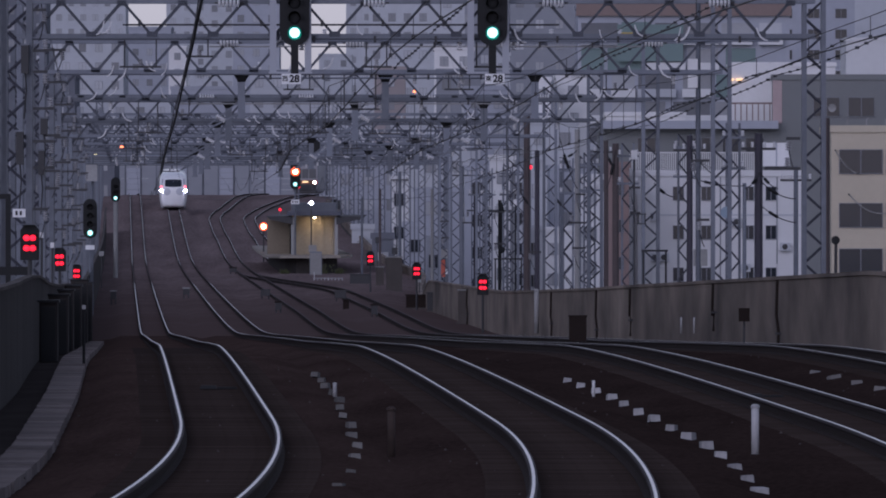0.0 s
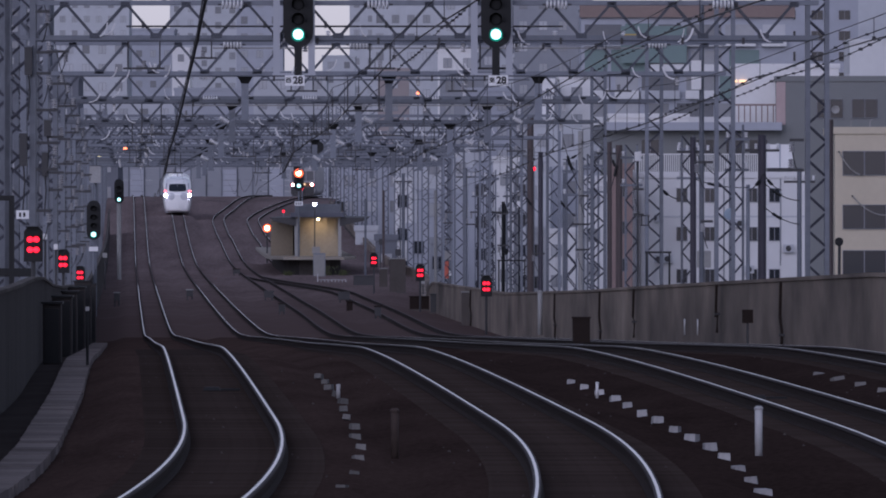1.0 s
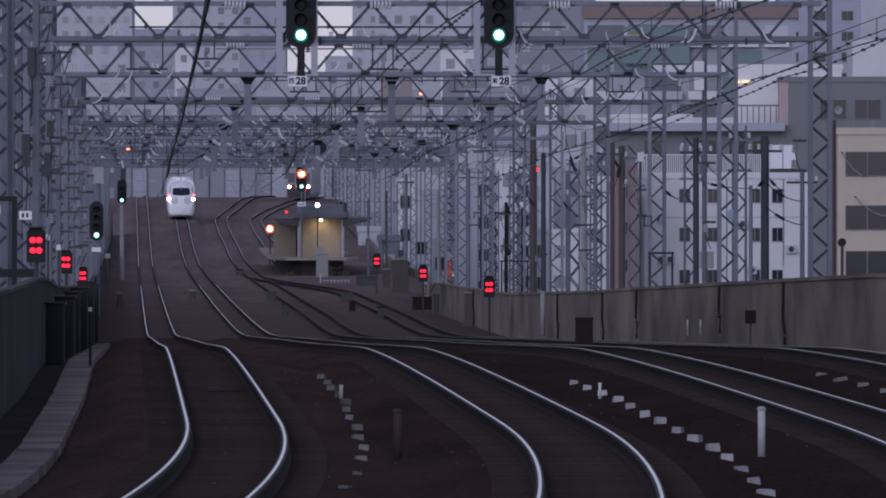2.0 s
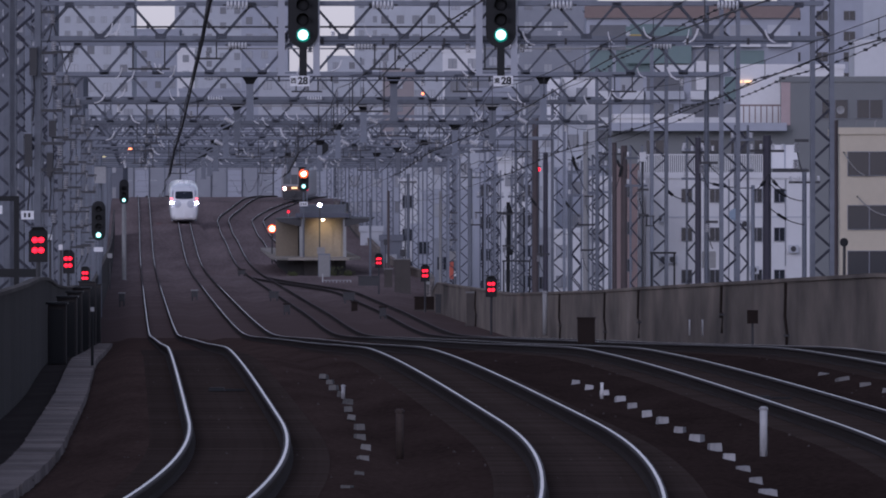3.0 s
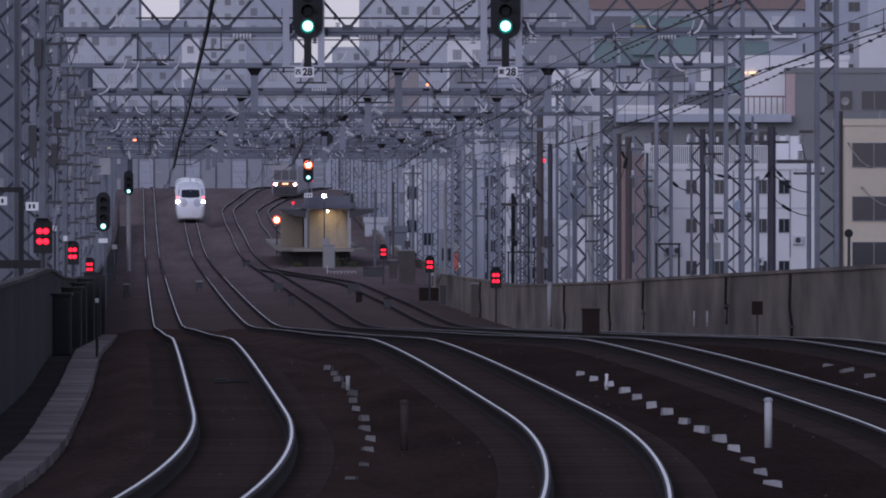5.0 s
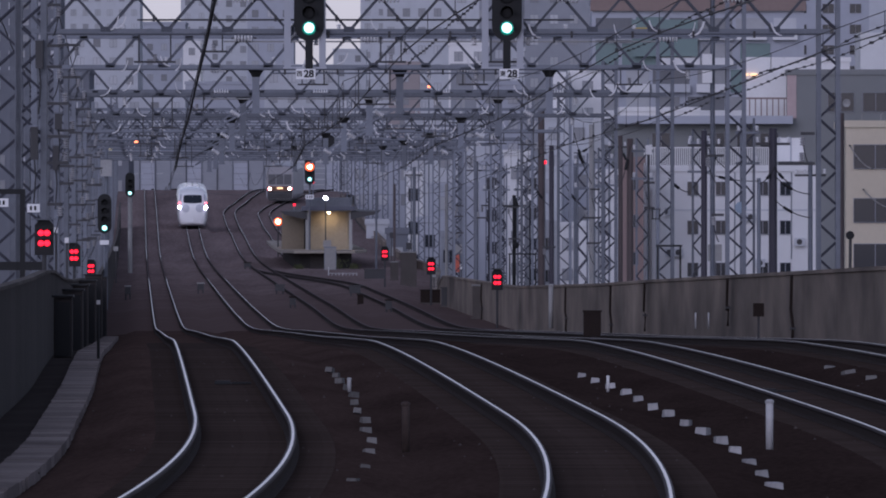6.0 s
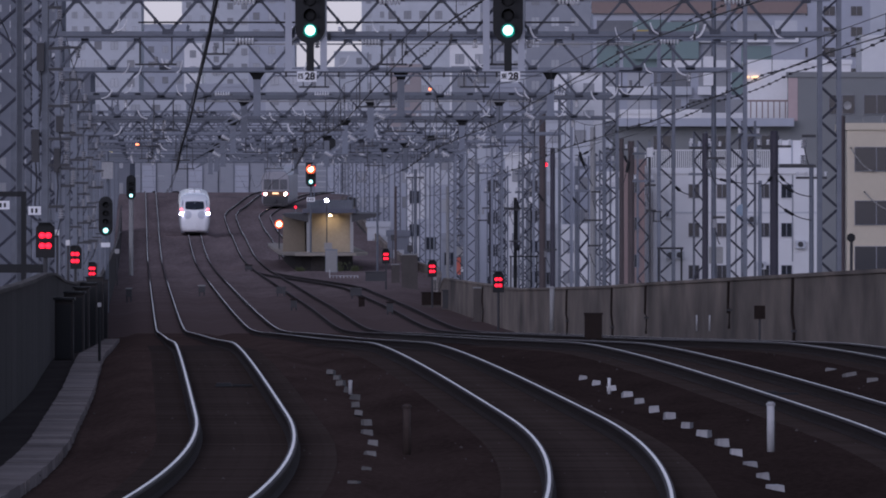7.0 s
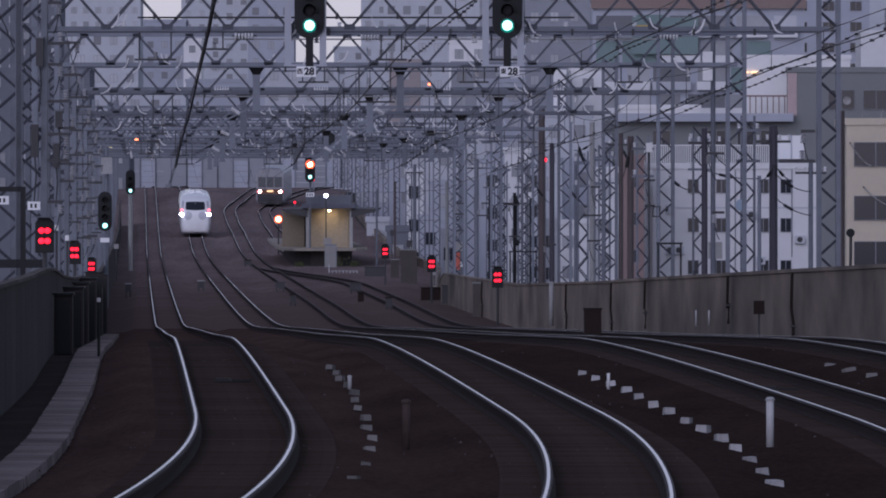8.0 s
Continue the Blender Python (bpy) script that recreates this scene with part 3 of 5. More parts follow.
def build_wires():
    for k, (c, lv, a, e) in TRACKS.items():
        a = max(a, 120)
        w = thing("overhead_line", pose(0, 0, 0), "dark overhead contact wire and messenger with hangers", "wire", "overhead lines")
        e = min(e, 1080 if k != "4" else 560)
        stag = [max(a, 20)] + [d for d in GANTRY_D if a < d < e] + [e]
        pts, mes = [], []
        hang = Build()
        for i in range(len(stag) - 1):
            d0, d1 = stag[i], stag[i + 1]
            for q in range(8):
                t = q / 8
                d = d0 + (d1 - d0) * t
                s = (0.02 if k == "1" else 0.15) * (1 if i % 2 else -1) * (1 - 2 * t) * (d < 420)
                if k == "1":
                    s -= 0.15 * ease((185 - d) / 65)
                p = track_point(k, d, s, 5.2)
                pts.append(p)
                m = track_point(k, d, s, 5.2 + (0.14 + 0.18 * (2 * t - 1) ** 2 if k == "1" else 0.32 + 0.6 * (2 * t - 1) ** 2))
                if d < 470:
                    mes.append(m)
                if d > 330:
                    continue
                hang.bar(p, m, 0.014)
                hang.box(p.x - 0.03, p.y - 0.03, p.z - 0.02, p.x + 0.03, p.y + 0.03, p.z + 0.05)
        near = [p for p in pts if p.y < 335]
        far = [p for p in pts if p.y > 330]
        if len(near) > 1:
            part("contact_wire", Build().tube(near, 0.05 if k == "1" else 0.026), WIRE, w)
        part("contact_wire", Build().tube(far, 0.016, 4), WIRE, w)
        if len(mes) > 1:
            part("messenger_wire", Build().tube(mes, 0.024 if k == "1" else 0.016), WIRE, w)
        part("hanger_set", hang, WIRE, w, kind="stuff")
    # feeder wires along the columns
    for c, z in ((-3.2, 8.2), (-4.4, 7.4), (16.2, 7.25), (17.0, 7.3), (14.2, 8.8), (7.5, 8.6)):
        pts = []
        stag = [120] + GANTRY_D[:14]
        for i in range(len(stag) - 1):
            for q in range(6):
                t = q / 6
                d = stag[i] + (stag[i + 1] - stag[i]) * t
                wide = 5.0 * ease((d - 498) / 220) if c > 5 else 0
                pts.append(at(d, c + wide, z - 0.4 * t * (1 - t)))
        f = thing("feeder_wire", pose(0, 0, 0), "dark sagging feeder wire between gantry columns", "wire", "feeder wires")
        part("cable", Build().tube(pts, 0.026), WIRE, f)
        if c > 5:  # spacers strung along the eastern feeders
            beads = Build()
            for p, q in zip(pts, pts[1:]):
                if p.y > 335:
                    continue
                for t in (0.2 + 0.1 * noise.noise(p), 0.7 + 0.1 * noise.noise(q)):
                    m = p.lerp(q, t)
                    g = 0.045 + 0.015 * noise.noise(m * 3)
                    beads.bar((m.x - g, m.y, m.z), (m.x + g, m.y, m.z), g * 1.5, g * 1.5, 6)
            part("spacer_set", beads, WIRE, f, "dark spacers on the cable", kind="stuff")


# ---- signals ----
def stadium(w, h, n=10):
    r = w / 2
    top = [(r * math.cos(math.pi * i / n), h - r + r * math.sin(math.pi * i / n)) for i in range(n + 1)]
    low = [(-r * math.cos(math.pi * i / n), r - r * math.sin(math.pi * i / n)) for i in range(n + 1)]
    return top + low


def colour_signal(name, m, label, w, h, lamps, group="", mast=0.0, pole=GALV, thick=0.13):
    """A colour-light signal, its backplate standing on z = 0. lamps: (height, material or None)."""
    s = thing(name, m, label, "signal", group)
    prof = stadium(w, h)
    b = Build().loft([[(x, y, z) for x, z in prof] for y in (0.0, 0.04)])
    part("backplate", b, BLACK, s, "black rounded backplate")
    for z, material in lamps:
        r = w * 0.2 if material is not AMBER else w * 0.3
        b = Build()
        hood = [(r * 1.25 * math.cos(a), r * 1.25 * math.sin(a)) for a in [math.pi * (-0.1 + 1.2 * i / 10) for i in range(11)]]
        ring = hood + [(x * 0.9, y * 0.9) for x, y in hood[::-1]]
        b.loft([[(x, y, z + q) for x, q in ring] for y in (0.0, -0.28)])
        lens = part("lens", Build().disc(0, -0.01, z, r * (0.85 if material else 1), 0.05), material or BLACK, s, "lit signal lens" if material else "dark signal lens")
        if material is not AMBER:
            part("hood", b, BLACK, lens)
        if material:
            part("lens_halo", Build().disc(0, 0.012, z, r * (1.2 if material is GREEN else 1.5), 0.03), GREENHALO if material is GREEN else AMBERHALO, lens, "coloured ring added as lens halo")
    if mast:
        part("mast", Build().bar((0, 0.05 + thick * 0.6, -mast), (0, 0.05 + thick * 0.6, h * 0.8), thick, thick, 10), pole, s)
    return s


def text_mesh(body, size, name="lettering", bold=0.0):
    cu = bpy.data.curves.new(name, "FONT")
    cu.body, cu.size, cu.align_x, cu.align_y = body, size, "CENTER", "CENTER"
    cu.offset = bold
    ob = bpy.data.objects.new(name, cu)
    scene.collection.objects.link(ob)
    me = bpy.data.meshes.new_from_object(ob)
    bpy.data.objects.remove(ob)
    return me


def place(px, py, s):
    """A world point for a direction given off the rest axis at a distance F / s."""
    return Vector(((px - 784) / s, F / s, EYE[2] - (py - 339) / s))


def build_signals():
    # two signals hung under the first gantry, each in a pale steel cage
    for x, y, mark in ((549, 54, "西"), (899, 54, "東")):
        p = place(x, y, 73.7)
        p.y = 244.2
        s = colour_signal("gantry_signal", pose(p.x, p.y, p.z - 0.32), "black gantry signal showing green above a number plate", 0.72, 1.75,
                          [(0.32, GREEN), (0.68, None), (1.04, None), (1.4, None)], "gantry signals")
        cage = Build()
        for q in (-0.5, 0.34):
            cage.box(q - 0.1, 0.1, -0.62, q + 0.06, 0.26, 2.0)
        cage.box(-0.62, 0.09, -0.66, 0.42, 0.27, -0.615)
        part("cage", cage, CHEEK, s, "pale grey steel hanging frame")
        part("mast", Build().box(-0.09, 0.02, -0.67, 0.09, 0.16, 0.1), BLACK, s)
        q = -0.08 if x < 700 else 0.055
        plate = part("number_plate", Build().box(q - 0.235, -0.03, -0.915, q + 0.235, 0.0, -0.665), PLATE, s, "white number plate with black characters")
        o = part("lettering", text_mesh("28", 0.24, bold=0.009), BLACK, plate)
        o.matrix_basis = pose(q + 0.075, -0.036, -0.79, 90, 0, 0)
        o = part("lettering", text_mesh(mark, 0.145, bold=0.003), BLACK, plate)
        o.matrix_basis = pose(q - 0.15, -0.036, -0.79, 90, 0, 0)
    # trackside signals on the west side
    p = place(187, 409, 40)
    colour_signal("mast_signal", pose(p.x, p.y, p.z - 0.22), "black mast signal showing green beside the fence", 0.62, 1.75,
                  [(0.24, GREEN), (0.62, None), (1.0, None), (1.38, None)], "mast signals", 3.6)
    o = thing("signal_plate", pose(p.x, p.y - 0.2, p.z - 0.62), "small pale plate under a mast signal", "plate")
    part("plate", Build().box(-0.2, 0, -0.1, 0.2, 0.03, 0.1), PLATE, o)
    p = place(232, 347, 27)
    colour_signal("mast_signal", pose(p.x, p.y, p.z - 0.22), "black mast signal showing green on a pale pole", 0.62, 1.6,
                  [(0.24, GREEN), (0.62, None), (1.0, None)], "mast signals", 5.0, PALECONC, 0.3)
    # the caution signal over the platform
    p = place(550, 322, 24.913)
    s = colour_signal("platform_signal", pose(p.x, p.y, p.z - 0.38), "black signal showing amber over green on the platform end", 0.73, 2.35,
                      [(0.38, GREEN), (0.82, None), (1.27, AMBER), (1.76, None)], "", 4.65)
    plate = part("plate", Build().box(-0.29, -0.02, -1.03, 0.29, 0.02, -0.73), PLATE, s, "pale plate with unreadable marks")
    for q in (-0.17, 0.0, 0.15):
        part("mark", Build().box(q - 0.045, -0.028, -0.96, q + 0.045, -0.02, -0.8), DARKSTEEL, plate)
    # low red shunting signals on both sides
    for x, y, s, base in ((80, 426, 76, 2.4), (133, 456, 51, 2.4), (163, 480, 38.5, 1.6), (882, 500, 45, 1.4), (765, 476, 36.5, 1.4), (683, 454, 31, 1.4)):
        p = place(x, y, s)
        t = thing("stop_lamp", pose(p.x, p.y, p.z), "black four-lamp marker signal showing red", "signal", "red marker signals")
        part("housing", Build().loft([[(q * 0.22, yy, -0.4), (-q * 0.22, yy, -0.4), (-q * 0.22, yy, 0.3), (-q * 0.12, yy, 0.42), (q * 0.12, yy, 0.42), (q * 0.22, yy, 0.3)] for q, yy in ((1, 0.22), (1, 0.0))]), BLACK, t)
        for z in (0.12, -0.12):
            for sx in (-0.072, 0.072):
                part("lens", Build().disc(sx, -0.005, z, 0.075, 0.04, 12, 0.07), RED, t, "glowing red lens")
            part("hood", Build().box(-0.17, -0.16, z + 0.085, 0.17, 0.0, z + 0.1), BLACK, t)
        part("cover", Build().box(-0.29, -0.2, 0.425, 0.29, 0.26, 0.45), GALV if x < 200 else DARKSTEEL, t, "flat weather cover")
        part("post", Build().bar((0, 0.1, -base - 0.5), (0, 0.1, -0.38), 0.1, 0.1, 8), DARKSTEEL, t)


# ---- trains ----
def train_section(y, w, zl, zh, tw, shoulder):
    """A ring of a car body: width w, floor zl, roof zh, roof flat width tw, height of the shoulder."""
    return [(w * 0.46, y, zl), (w * 0.5, y, zl + 0.3), (w * 0.5, y, shoulder - 0.5), (w * 0.485, y, shoulder), (tw * 0.5, y, zh - 0.06), (tw * 0.2, y, zh),
            (-tw * 0.2, y, zh), (-tw * 0.5, y, zh - 0.06), (-w * 0.485, y, shoulder), (-w * 0.5, y, shoulder - 0.5), (-w * 0.5, y, zl + 0.3), (-w * 0.46, y, zl)]


NOSE = ((-0.34, 1.5, 0.42, 1.8), (-0.26, 1.9, 0.32, 2.05), (-0.1, 2.25, 0.25, 2.28), (0.2, 2.46, 0.2, 2.55), (0.6, 2.58, 0.2, 2.86), (1.1, 2.64, 0.2, 3.14), (1.8, 2.68, 0.2, 3.38), (2.8, 2.7, 0.2, 3.5), (20.0, 2.7, 0.2, 3.52))


def half_section(y):
    """Half the outline of the express body at y, from the floor up, as (half width, height)."""
    ys = [k[0] for k in NOSE]
    w, zl, zh = [float(np.interp(y, ys, [k[i] for k in NOSE])) for i in (1, 2, 3)]
    h = zh - zl
    return [(w * q, zl + h * r) for q, r in ((0.40, 0.0), (0.455, 0.05), (0.485, 0.16), (0.5, 0.32), (0.5, 0.6), (0.492, 0.76), (0.47, 0.87), (0.42, 0.94), (0.3, 0.98), (0.15, 0.996), (0.0, 1.0))]


def nose_y(x, z):
    """Where the nose surface lies in front at (x, z)."""
    y = NOSE[0][0]
    while y < 3.0:
        sec = half_section(y)
        if sec[0][1] <= z <= sec[-1][1] and abs(x) <= np.interp(z, [q[1] for q in sec], [q[0] for q in sec]):
            return y
        y += 0.01
    return y


def nose_patch(corners, proud=0.035, deep=0.12):
    """A panel with the given (x, z) outline, lying on the nose."""
    n = len(corners)
    outline = []
    for k in range(n):
        (x0, z0), (x1, z1) = corners[k], corners[(k + 1) % n]
        m = max(1, int(math.hypot(x1 - x0, z1 - z0) / 0.12))
        outline += [(x0 + (x1 - x0) * q / m, z0 + (z1 - z0) * q / m) for q in range(m)]
    cx, cz = sum(p[0] for p in corners) / n, sum(p[1] for p in corners) / n
    rings = [[(x, nose_y(x, z) + deep, z) for x, z in outline]]
    for f in (1.0, 0.8, 0.6, 0.4, 0.2, 0.04):
        rings.append([(u, nose_y(u, v) - proud, v) for u, v in [(cx + (x - cx) * f, cz + (z - cz) * f) for x, z in outline]])
    return Build().loft(rings)


def build_express():
    t = thing("express_train", pose(0, 0, 0), "white streamlined express train with lit headlights", "train")
    rings = []
    for y in (-0.34, -0.31, -0.26, -0.18, -0.1, 0.05, 0.2, 0.4, 0.6, 0.85, 1.1, 1.45, 1.8, 2.3, 2.8, 8.0, 20.0):
        sec = half_section(y)
        rings.append([(x, y, z) for x, z in sec] + [(-x, y, z) for x, z in sec[-2::-1]])
    part("body", Build().loft(rings), TRAINWHITE, t, "glossy white body shell", smooth=True)
    ws = part("windscreen", nose_patch([(-0.74, 2.16), (0.0, 2.12), (0.74, 2.16), (0.82, 2.26), (0.8, 2.74), (0.72, 2.82), (0.0, 2.85), (-0.72, 2.82), (-0.8, 2.74), (-0.82, 2.26)]), GLASS, t, "dark wide windscreen")
    part("pillar", Build().bar((0, nose_y(0, 2.14) - 0.05, 2.14), (0, nose_y(0, 2.83) - 0.05, 2.83), 0.05, 0.03), NOSEGREY, ws)
    part("nose_ridge", nose_patch([(-0.1, 2.08), (-0.16, 1.3), (-0.06, 0.5), (0.06, 0.5), (0.16, 1.3), (0.1, 2.08)], 0.06), TRAINWHITE, t, "raised white centre ridge")
    for sx in (-1, 1):
        oval = [(sx * (0.6 + 0.34 * math.cos(a)), 1.68 + 0.36 * math.sin(a)) for a in [math.tau * k / 14 for k in range(14)]]
        part("cheek_panel", nose_patch(oval, 0.03), CHEEKPALE, t, "pale grey recessed panel below the windscreen")
        y = nose_y(sx * 1.08, 1.78)
        o = part("headlight", Build().disc(sx * 1.16, y - 0.06, 1.78, 0.14, 0.06), HEAD, t, "bright white headlight")
        part("bezel", Build().disc(sx * 1.16, y - 0.02, 1.78, 0.19, 0.06), CHEEK, o)
        part("marker_lamp", Build().disc(sx * 1.16, nose_y(sx * 1.08, 2.14) - 0.05, 2.14, 0.11, 0.05), TAIL, t, "pinkish red marker lamp")
        part("corner_trim", nose_patch([(sx * 0.98, 2.3), (sx * 1.14, 2.3), (sx * 1.08, 2.9), (sx * 0.96, 2.9)], 0.02), CHEEK, t, "grey corner trim")
    part("skirt", Build().loft([[(-1.15, y, 0.1), (1.15, y, 0.1), (1.2, y, 0.3), (-1.2, y, 0.3)] for y in (1.2, 19)]), CHEEK, t)
    part("roof_unit", Build().loft([[(-q, y, z) for q, z in ((0.55, 3.46), (0.45, 3.7), (-0.45, 3.7), (-0.55, 3.46))] for y in (4.5, 6.5)]), TRAINWHITE, t)
    part("aerial", Build().bar((0, 3.7, 3.45), (0, 3.7, 3.9), 0.05), DARKSTEEL, t)
    for sx in (-1, 1):
        for y in (5, 8, 11, 14, 17):
            part("side_window", Build().loft([[(sx * q, y + a, 1.9 + bz) for a, bz in ((-0.9, 0), (0.9, 0), (0.9, 0.6), (-0.9, 0.6))] for q in (1.365, 1.33)]), GLASS, t)
        for y in (2.6, 4.7, 15.6, 17.7):
            part("wheel", Build().bar((sx * 0.48, y, 0.43), (sx * 0.6, y, 0.43), 0.86, 0.86, 16), DARKSTEEL, t)
    return t


def build_local():
    steel = mat("commuter_train_paint", (0.30, 0.30, 0.33), 0.4, 0.2, 3, 0.1, 0)
    orange = mat("orange_band_paint", (0.16, 0.06, 0.025), 0.4, 0, 3, 0.1, 0)
    t = thing("commuter_train", pose(0, 0, 0), "grey commuter train with orange band and lit headlights", "train")
    part("body", Build().loft([train_section(y, w, 0.3, h, 1.9, 3.1) for y, w, h in ((0, 2.6, 3.5), (0.25, 2.74, 3.65), (19, 2.74, 3.65))]), steel, t)
    part("front_band", Build().box(-1.25, -0.04, 1.12, 1.25, 0.02, 1.55), orange, t, "orange painted band")
    part("lower_front", Build().box(-1.22, -0.06, 0.32, 1.22, 0.02, 1.1), DARKSTEEL, t, "dark lower front panel")
    for x0, x1 in ((-1.15, -0.42), (-0.34, 0.34), (0.42, 1.15)):
        part("cab_window", Build().box(x0, -0.05, 1.75, x1, 0.02, 2.75), CABGLASS, t)
    part("destination_display", Build().box(-0.3, -0.06, 1.3, 0.3, -0.03, 1.46), SIGNLIGHT, t, "lit warm destination display")
    for sx in (-1, 1):
        part("headlight", Build().disc(sx * 0.98, -0.03, 1.32, 0.15, 0.06), HALOGEN, t, "lit warm headlight")
        part("tail_lamp", Build().disc(sx * 1.18, -0.03, 1.32, 0.07, 0.05), TAIL, t)
    part("skirt", Build().box(-1.1, 0.05, 0.12, 1.1, 18, 0.5), DARKSTEEL, t)
    part("coupler", Build().box(-0.15, -0.4, 0.55, 0.15, 0.1, 0.85), DARKSTEEL, t)
    return t


# ---- platform ----
def build_platform():
    a, e, c0, c1 = 716.0, 790.0, 8.8, 15.1
    conc = mat("platform_concrete", (0.30, 0.27, 0.23), 0.85, 0, 6, 0.3, 0.2, 0.5)
    beige = mat("beige_wall_panel", (0.33, 0.285, 0.21), 0.7, 0, 6, 0.4, 0.1, 0.7)
    # a darker tone of the beige for the side wall
    dull = mat("darker_beige_panel", (0.22, 0.185, 0.14), 0.8, 0, 6, 0.4, 0.1, 0.6)
    p = thing("platform", pose(0, 0, 0), "concrete island platform end with overhanging edge slabs", "platform", kind="structure")
    b, s = Build(), Build()
    ds = [a + (e - a) * i / 8 for i in range(9)]
    ds = [a, a + 1.5, a + 4, a + 8] + ds[1:]
    nose = lambda d: 1.0 * (1 - ease((d - a) / 9)) ** 2  # the end is rounded off in plan
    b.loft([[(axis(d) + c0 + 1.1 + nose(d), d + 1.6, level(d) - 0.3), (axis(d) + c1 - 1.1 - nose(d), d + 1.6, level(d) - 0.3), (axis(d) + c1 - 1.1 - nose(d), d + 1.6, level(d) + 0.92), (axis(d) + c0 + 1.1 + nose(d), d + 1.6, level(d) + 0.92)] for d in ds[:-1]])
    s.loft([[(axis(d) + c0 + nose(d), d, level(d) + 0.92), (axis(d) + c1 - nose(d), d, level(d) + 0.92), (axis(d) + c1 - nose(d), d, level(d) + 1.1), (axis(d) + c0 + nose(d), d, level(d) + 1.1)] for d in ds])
    # The face is coloured dark to carry the shade below the overhanging slab.
    part("platform_body", b, mat("shaded_concrete", (0.07, 0.064, 0.062), 0.95, 0, 5, 0.5, 0.2, 0.8, spec=0.1), p, "platform face darkened as shade under the slab")
    part("platform_slab", s, conc, p, "pale concrete platform slab")
    # shelter
    d = 724.0
    o = at(d, 0, 1.1)
    x0, x1 = place(546, 0, 24.8).x, place(623, 0, 24.8).x
    h = thing("platform_shelter", pose((x0 + x1) / 2, d, o.z), "beige panelled platform building with wide canopy and lit porch", "shelter")
    w = x1 - x0
    part("wall", Build().box(-w / 2 + 0.1, 1.6, 0, w / 2 - 0.1, 14, 2.75), beige, h, "beige panelled wall")
    for q in range(5):
        x = -w / 2 + 0.25 + q * (w - 0.5) / 4
        part("wall_batten", Build().box(x - 0.03, 1.55, 0, x + 0.03, 1.6, 2.7), beige, h)
    for x in (-w / 2, w / 2):
        part("post", Build().box(x - 0.11, -0.1, 0, x + 0.11, 0.12, 2.8), PALECONC, h, "pale grey corner post")
    part("ceiling", Build().box(-w / 2 - 0.1, -0.2, 2.72, w / 2 + 0.1, 14, 2.8), beige, h)
    part("fascia", Build().loft([[(-w / 2 - 0.4, y, 2.8), (w / 2 + 0.3, y, 2.8), (w / 2 + 0.3, y, 3.1), (-w / 2 - 0.4, y, 3.1)] for y in (-0.5, 14)]), FASCIA, h, "dark blue-grey roof fascia")
    part("roof_edge", Build().box(-w / 2 - 0.1, -0.2, 3.1, w / 2, 14, 3.72), GALV, h, "pale grey roof parapet")
    for sx in (-1, 1):
        part("canopy", Build().loft([[(sx * w / 2, y, 2.15), (sx * (w / 2 + 1.6), y, 2.5), (sx * (w / 2 + 1.9), y, 2.75), (sx * w / 2, y, 2.78)] for y in (-0.2, 50)]), DARKSTEEL, h, "dark sloping platform canopy")
    part("side_wall", Build().box(-w / 2 - 1.9, 6, 0, -w / 2 - 0.3, 30, 2.6), dull, h, "beige side wall of the waiting room")
    part("porch_lamp", Build().box(-0.08, 0.8, 2.58, 0.08, 1.1, 2.68), WARM, h, "warm lit porch lamp")
    lamp = new("porch_light", bpy.data.lights.new("porch_light", "AREA"))
    lamp.data.shape, lamp.data.size, lamp.data.size_y, lamp.data.energy, lamp.data.color = "RECTANGLE", 1.0, 0.3, 8, (1.0, 0.74, 0.28)
    lamp.location = ((x0 + x1) / 2, d + 0.95, o.z + 2.55)
    t = thing("low_barrier", pose(place(607, 0, 27).x, F / 27, level(F / 27) - 0.25), "low white picket barrier before the platform end", "barrier")
    part("rail", Build().box(-0.9, 0, 0.2, 1.0, 0.05, 0.24), WORN, t)
    for i in range(9):
        part("picket", Build().box(-0.9 + i * 0.23, -0.02, 0 if i else -0.1, -0.84 + i * 0.23, 0.04, 0.22 + (0.4 if i == 0 else 0)), WORN, t)
    rnd = random.Random(12)
    leafy = mat("dusty_olive_leaf", (0.075, 0.085, 0.04), 0.8, 0, 9, 0.5, 0, 0.5, spec=0.2)
    for cw, dw, wide, tall in ((12.75, 715.2, 0.8, 0.75), (14.0, 715.6, 0.5, 0.45), (10.1, 715.0, 0.4, 0.4)):
        q = at(dw, cw, -0.3)
        weeds = Build()
        for i in range(150):
            u, v, z = rnd.gauss(0, wide * 0.45), rnd.uniform(-0.3, 0.3), rnd.random() ** 1.5 * tall
            a1, g = rnd.uniform(0, math.tau), rnd.uniform(0.05, 0.12)
            weeds.add([(u, v, z), (u + g * math.cos(a1), v + 0.03, z + g * math.sin(a1)), (u - g * 0.3 * math.sin(a1), v, z + g * 1.5)], [(0, 1, 2)])
        for i in range(9):
            u = rnd.gauss(0, wide * 0.35)
            weeds.bar((u * 0.6, 0, 0), (u, rnd.uniform(-0.2, 0.2), tall * rnd.uniform(0.6, 1)), 0.02)
        t = thing("weed_clump", pose(q.x, q.y, q.z), "dusty olive weeds at the foot of the platform", "weeds", "platform weeds")
        part("foliage", weeds, leafy, t)
    # small things at the platform end
    q = place(585, 452, 25.6)
    t = thing("relay_box", pose(q.x, 708, level(708) - 0.3), "pale grey metal relay cabinet at the platform end", "cabinet")
    part("cabinet_body", Build().box(-0.42, 0, 0, 0.42, 0.6, 1.75), GALV, t)
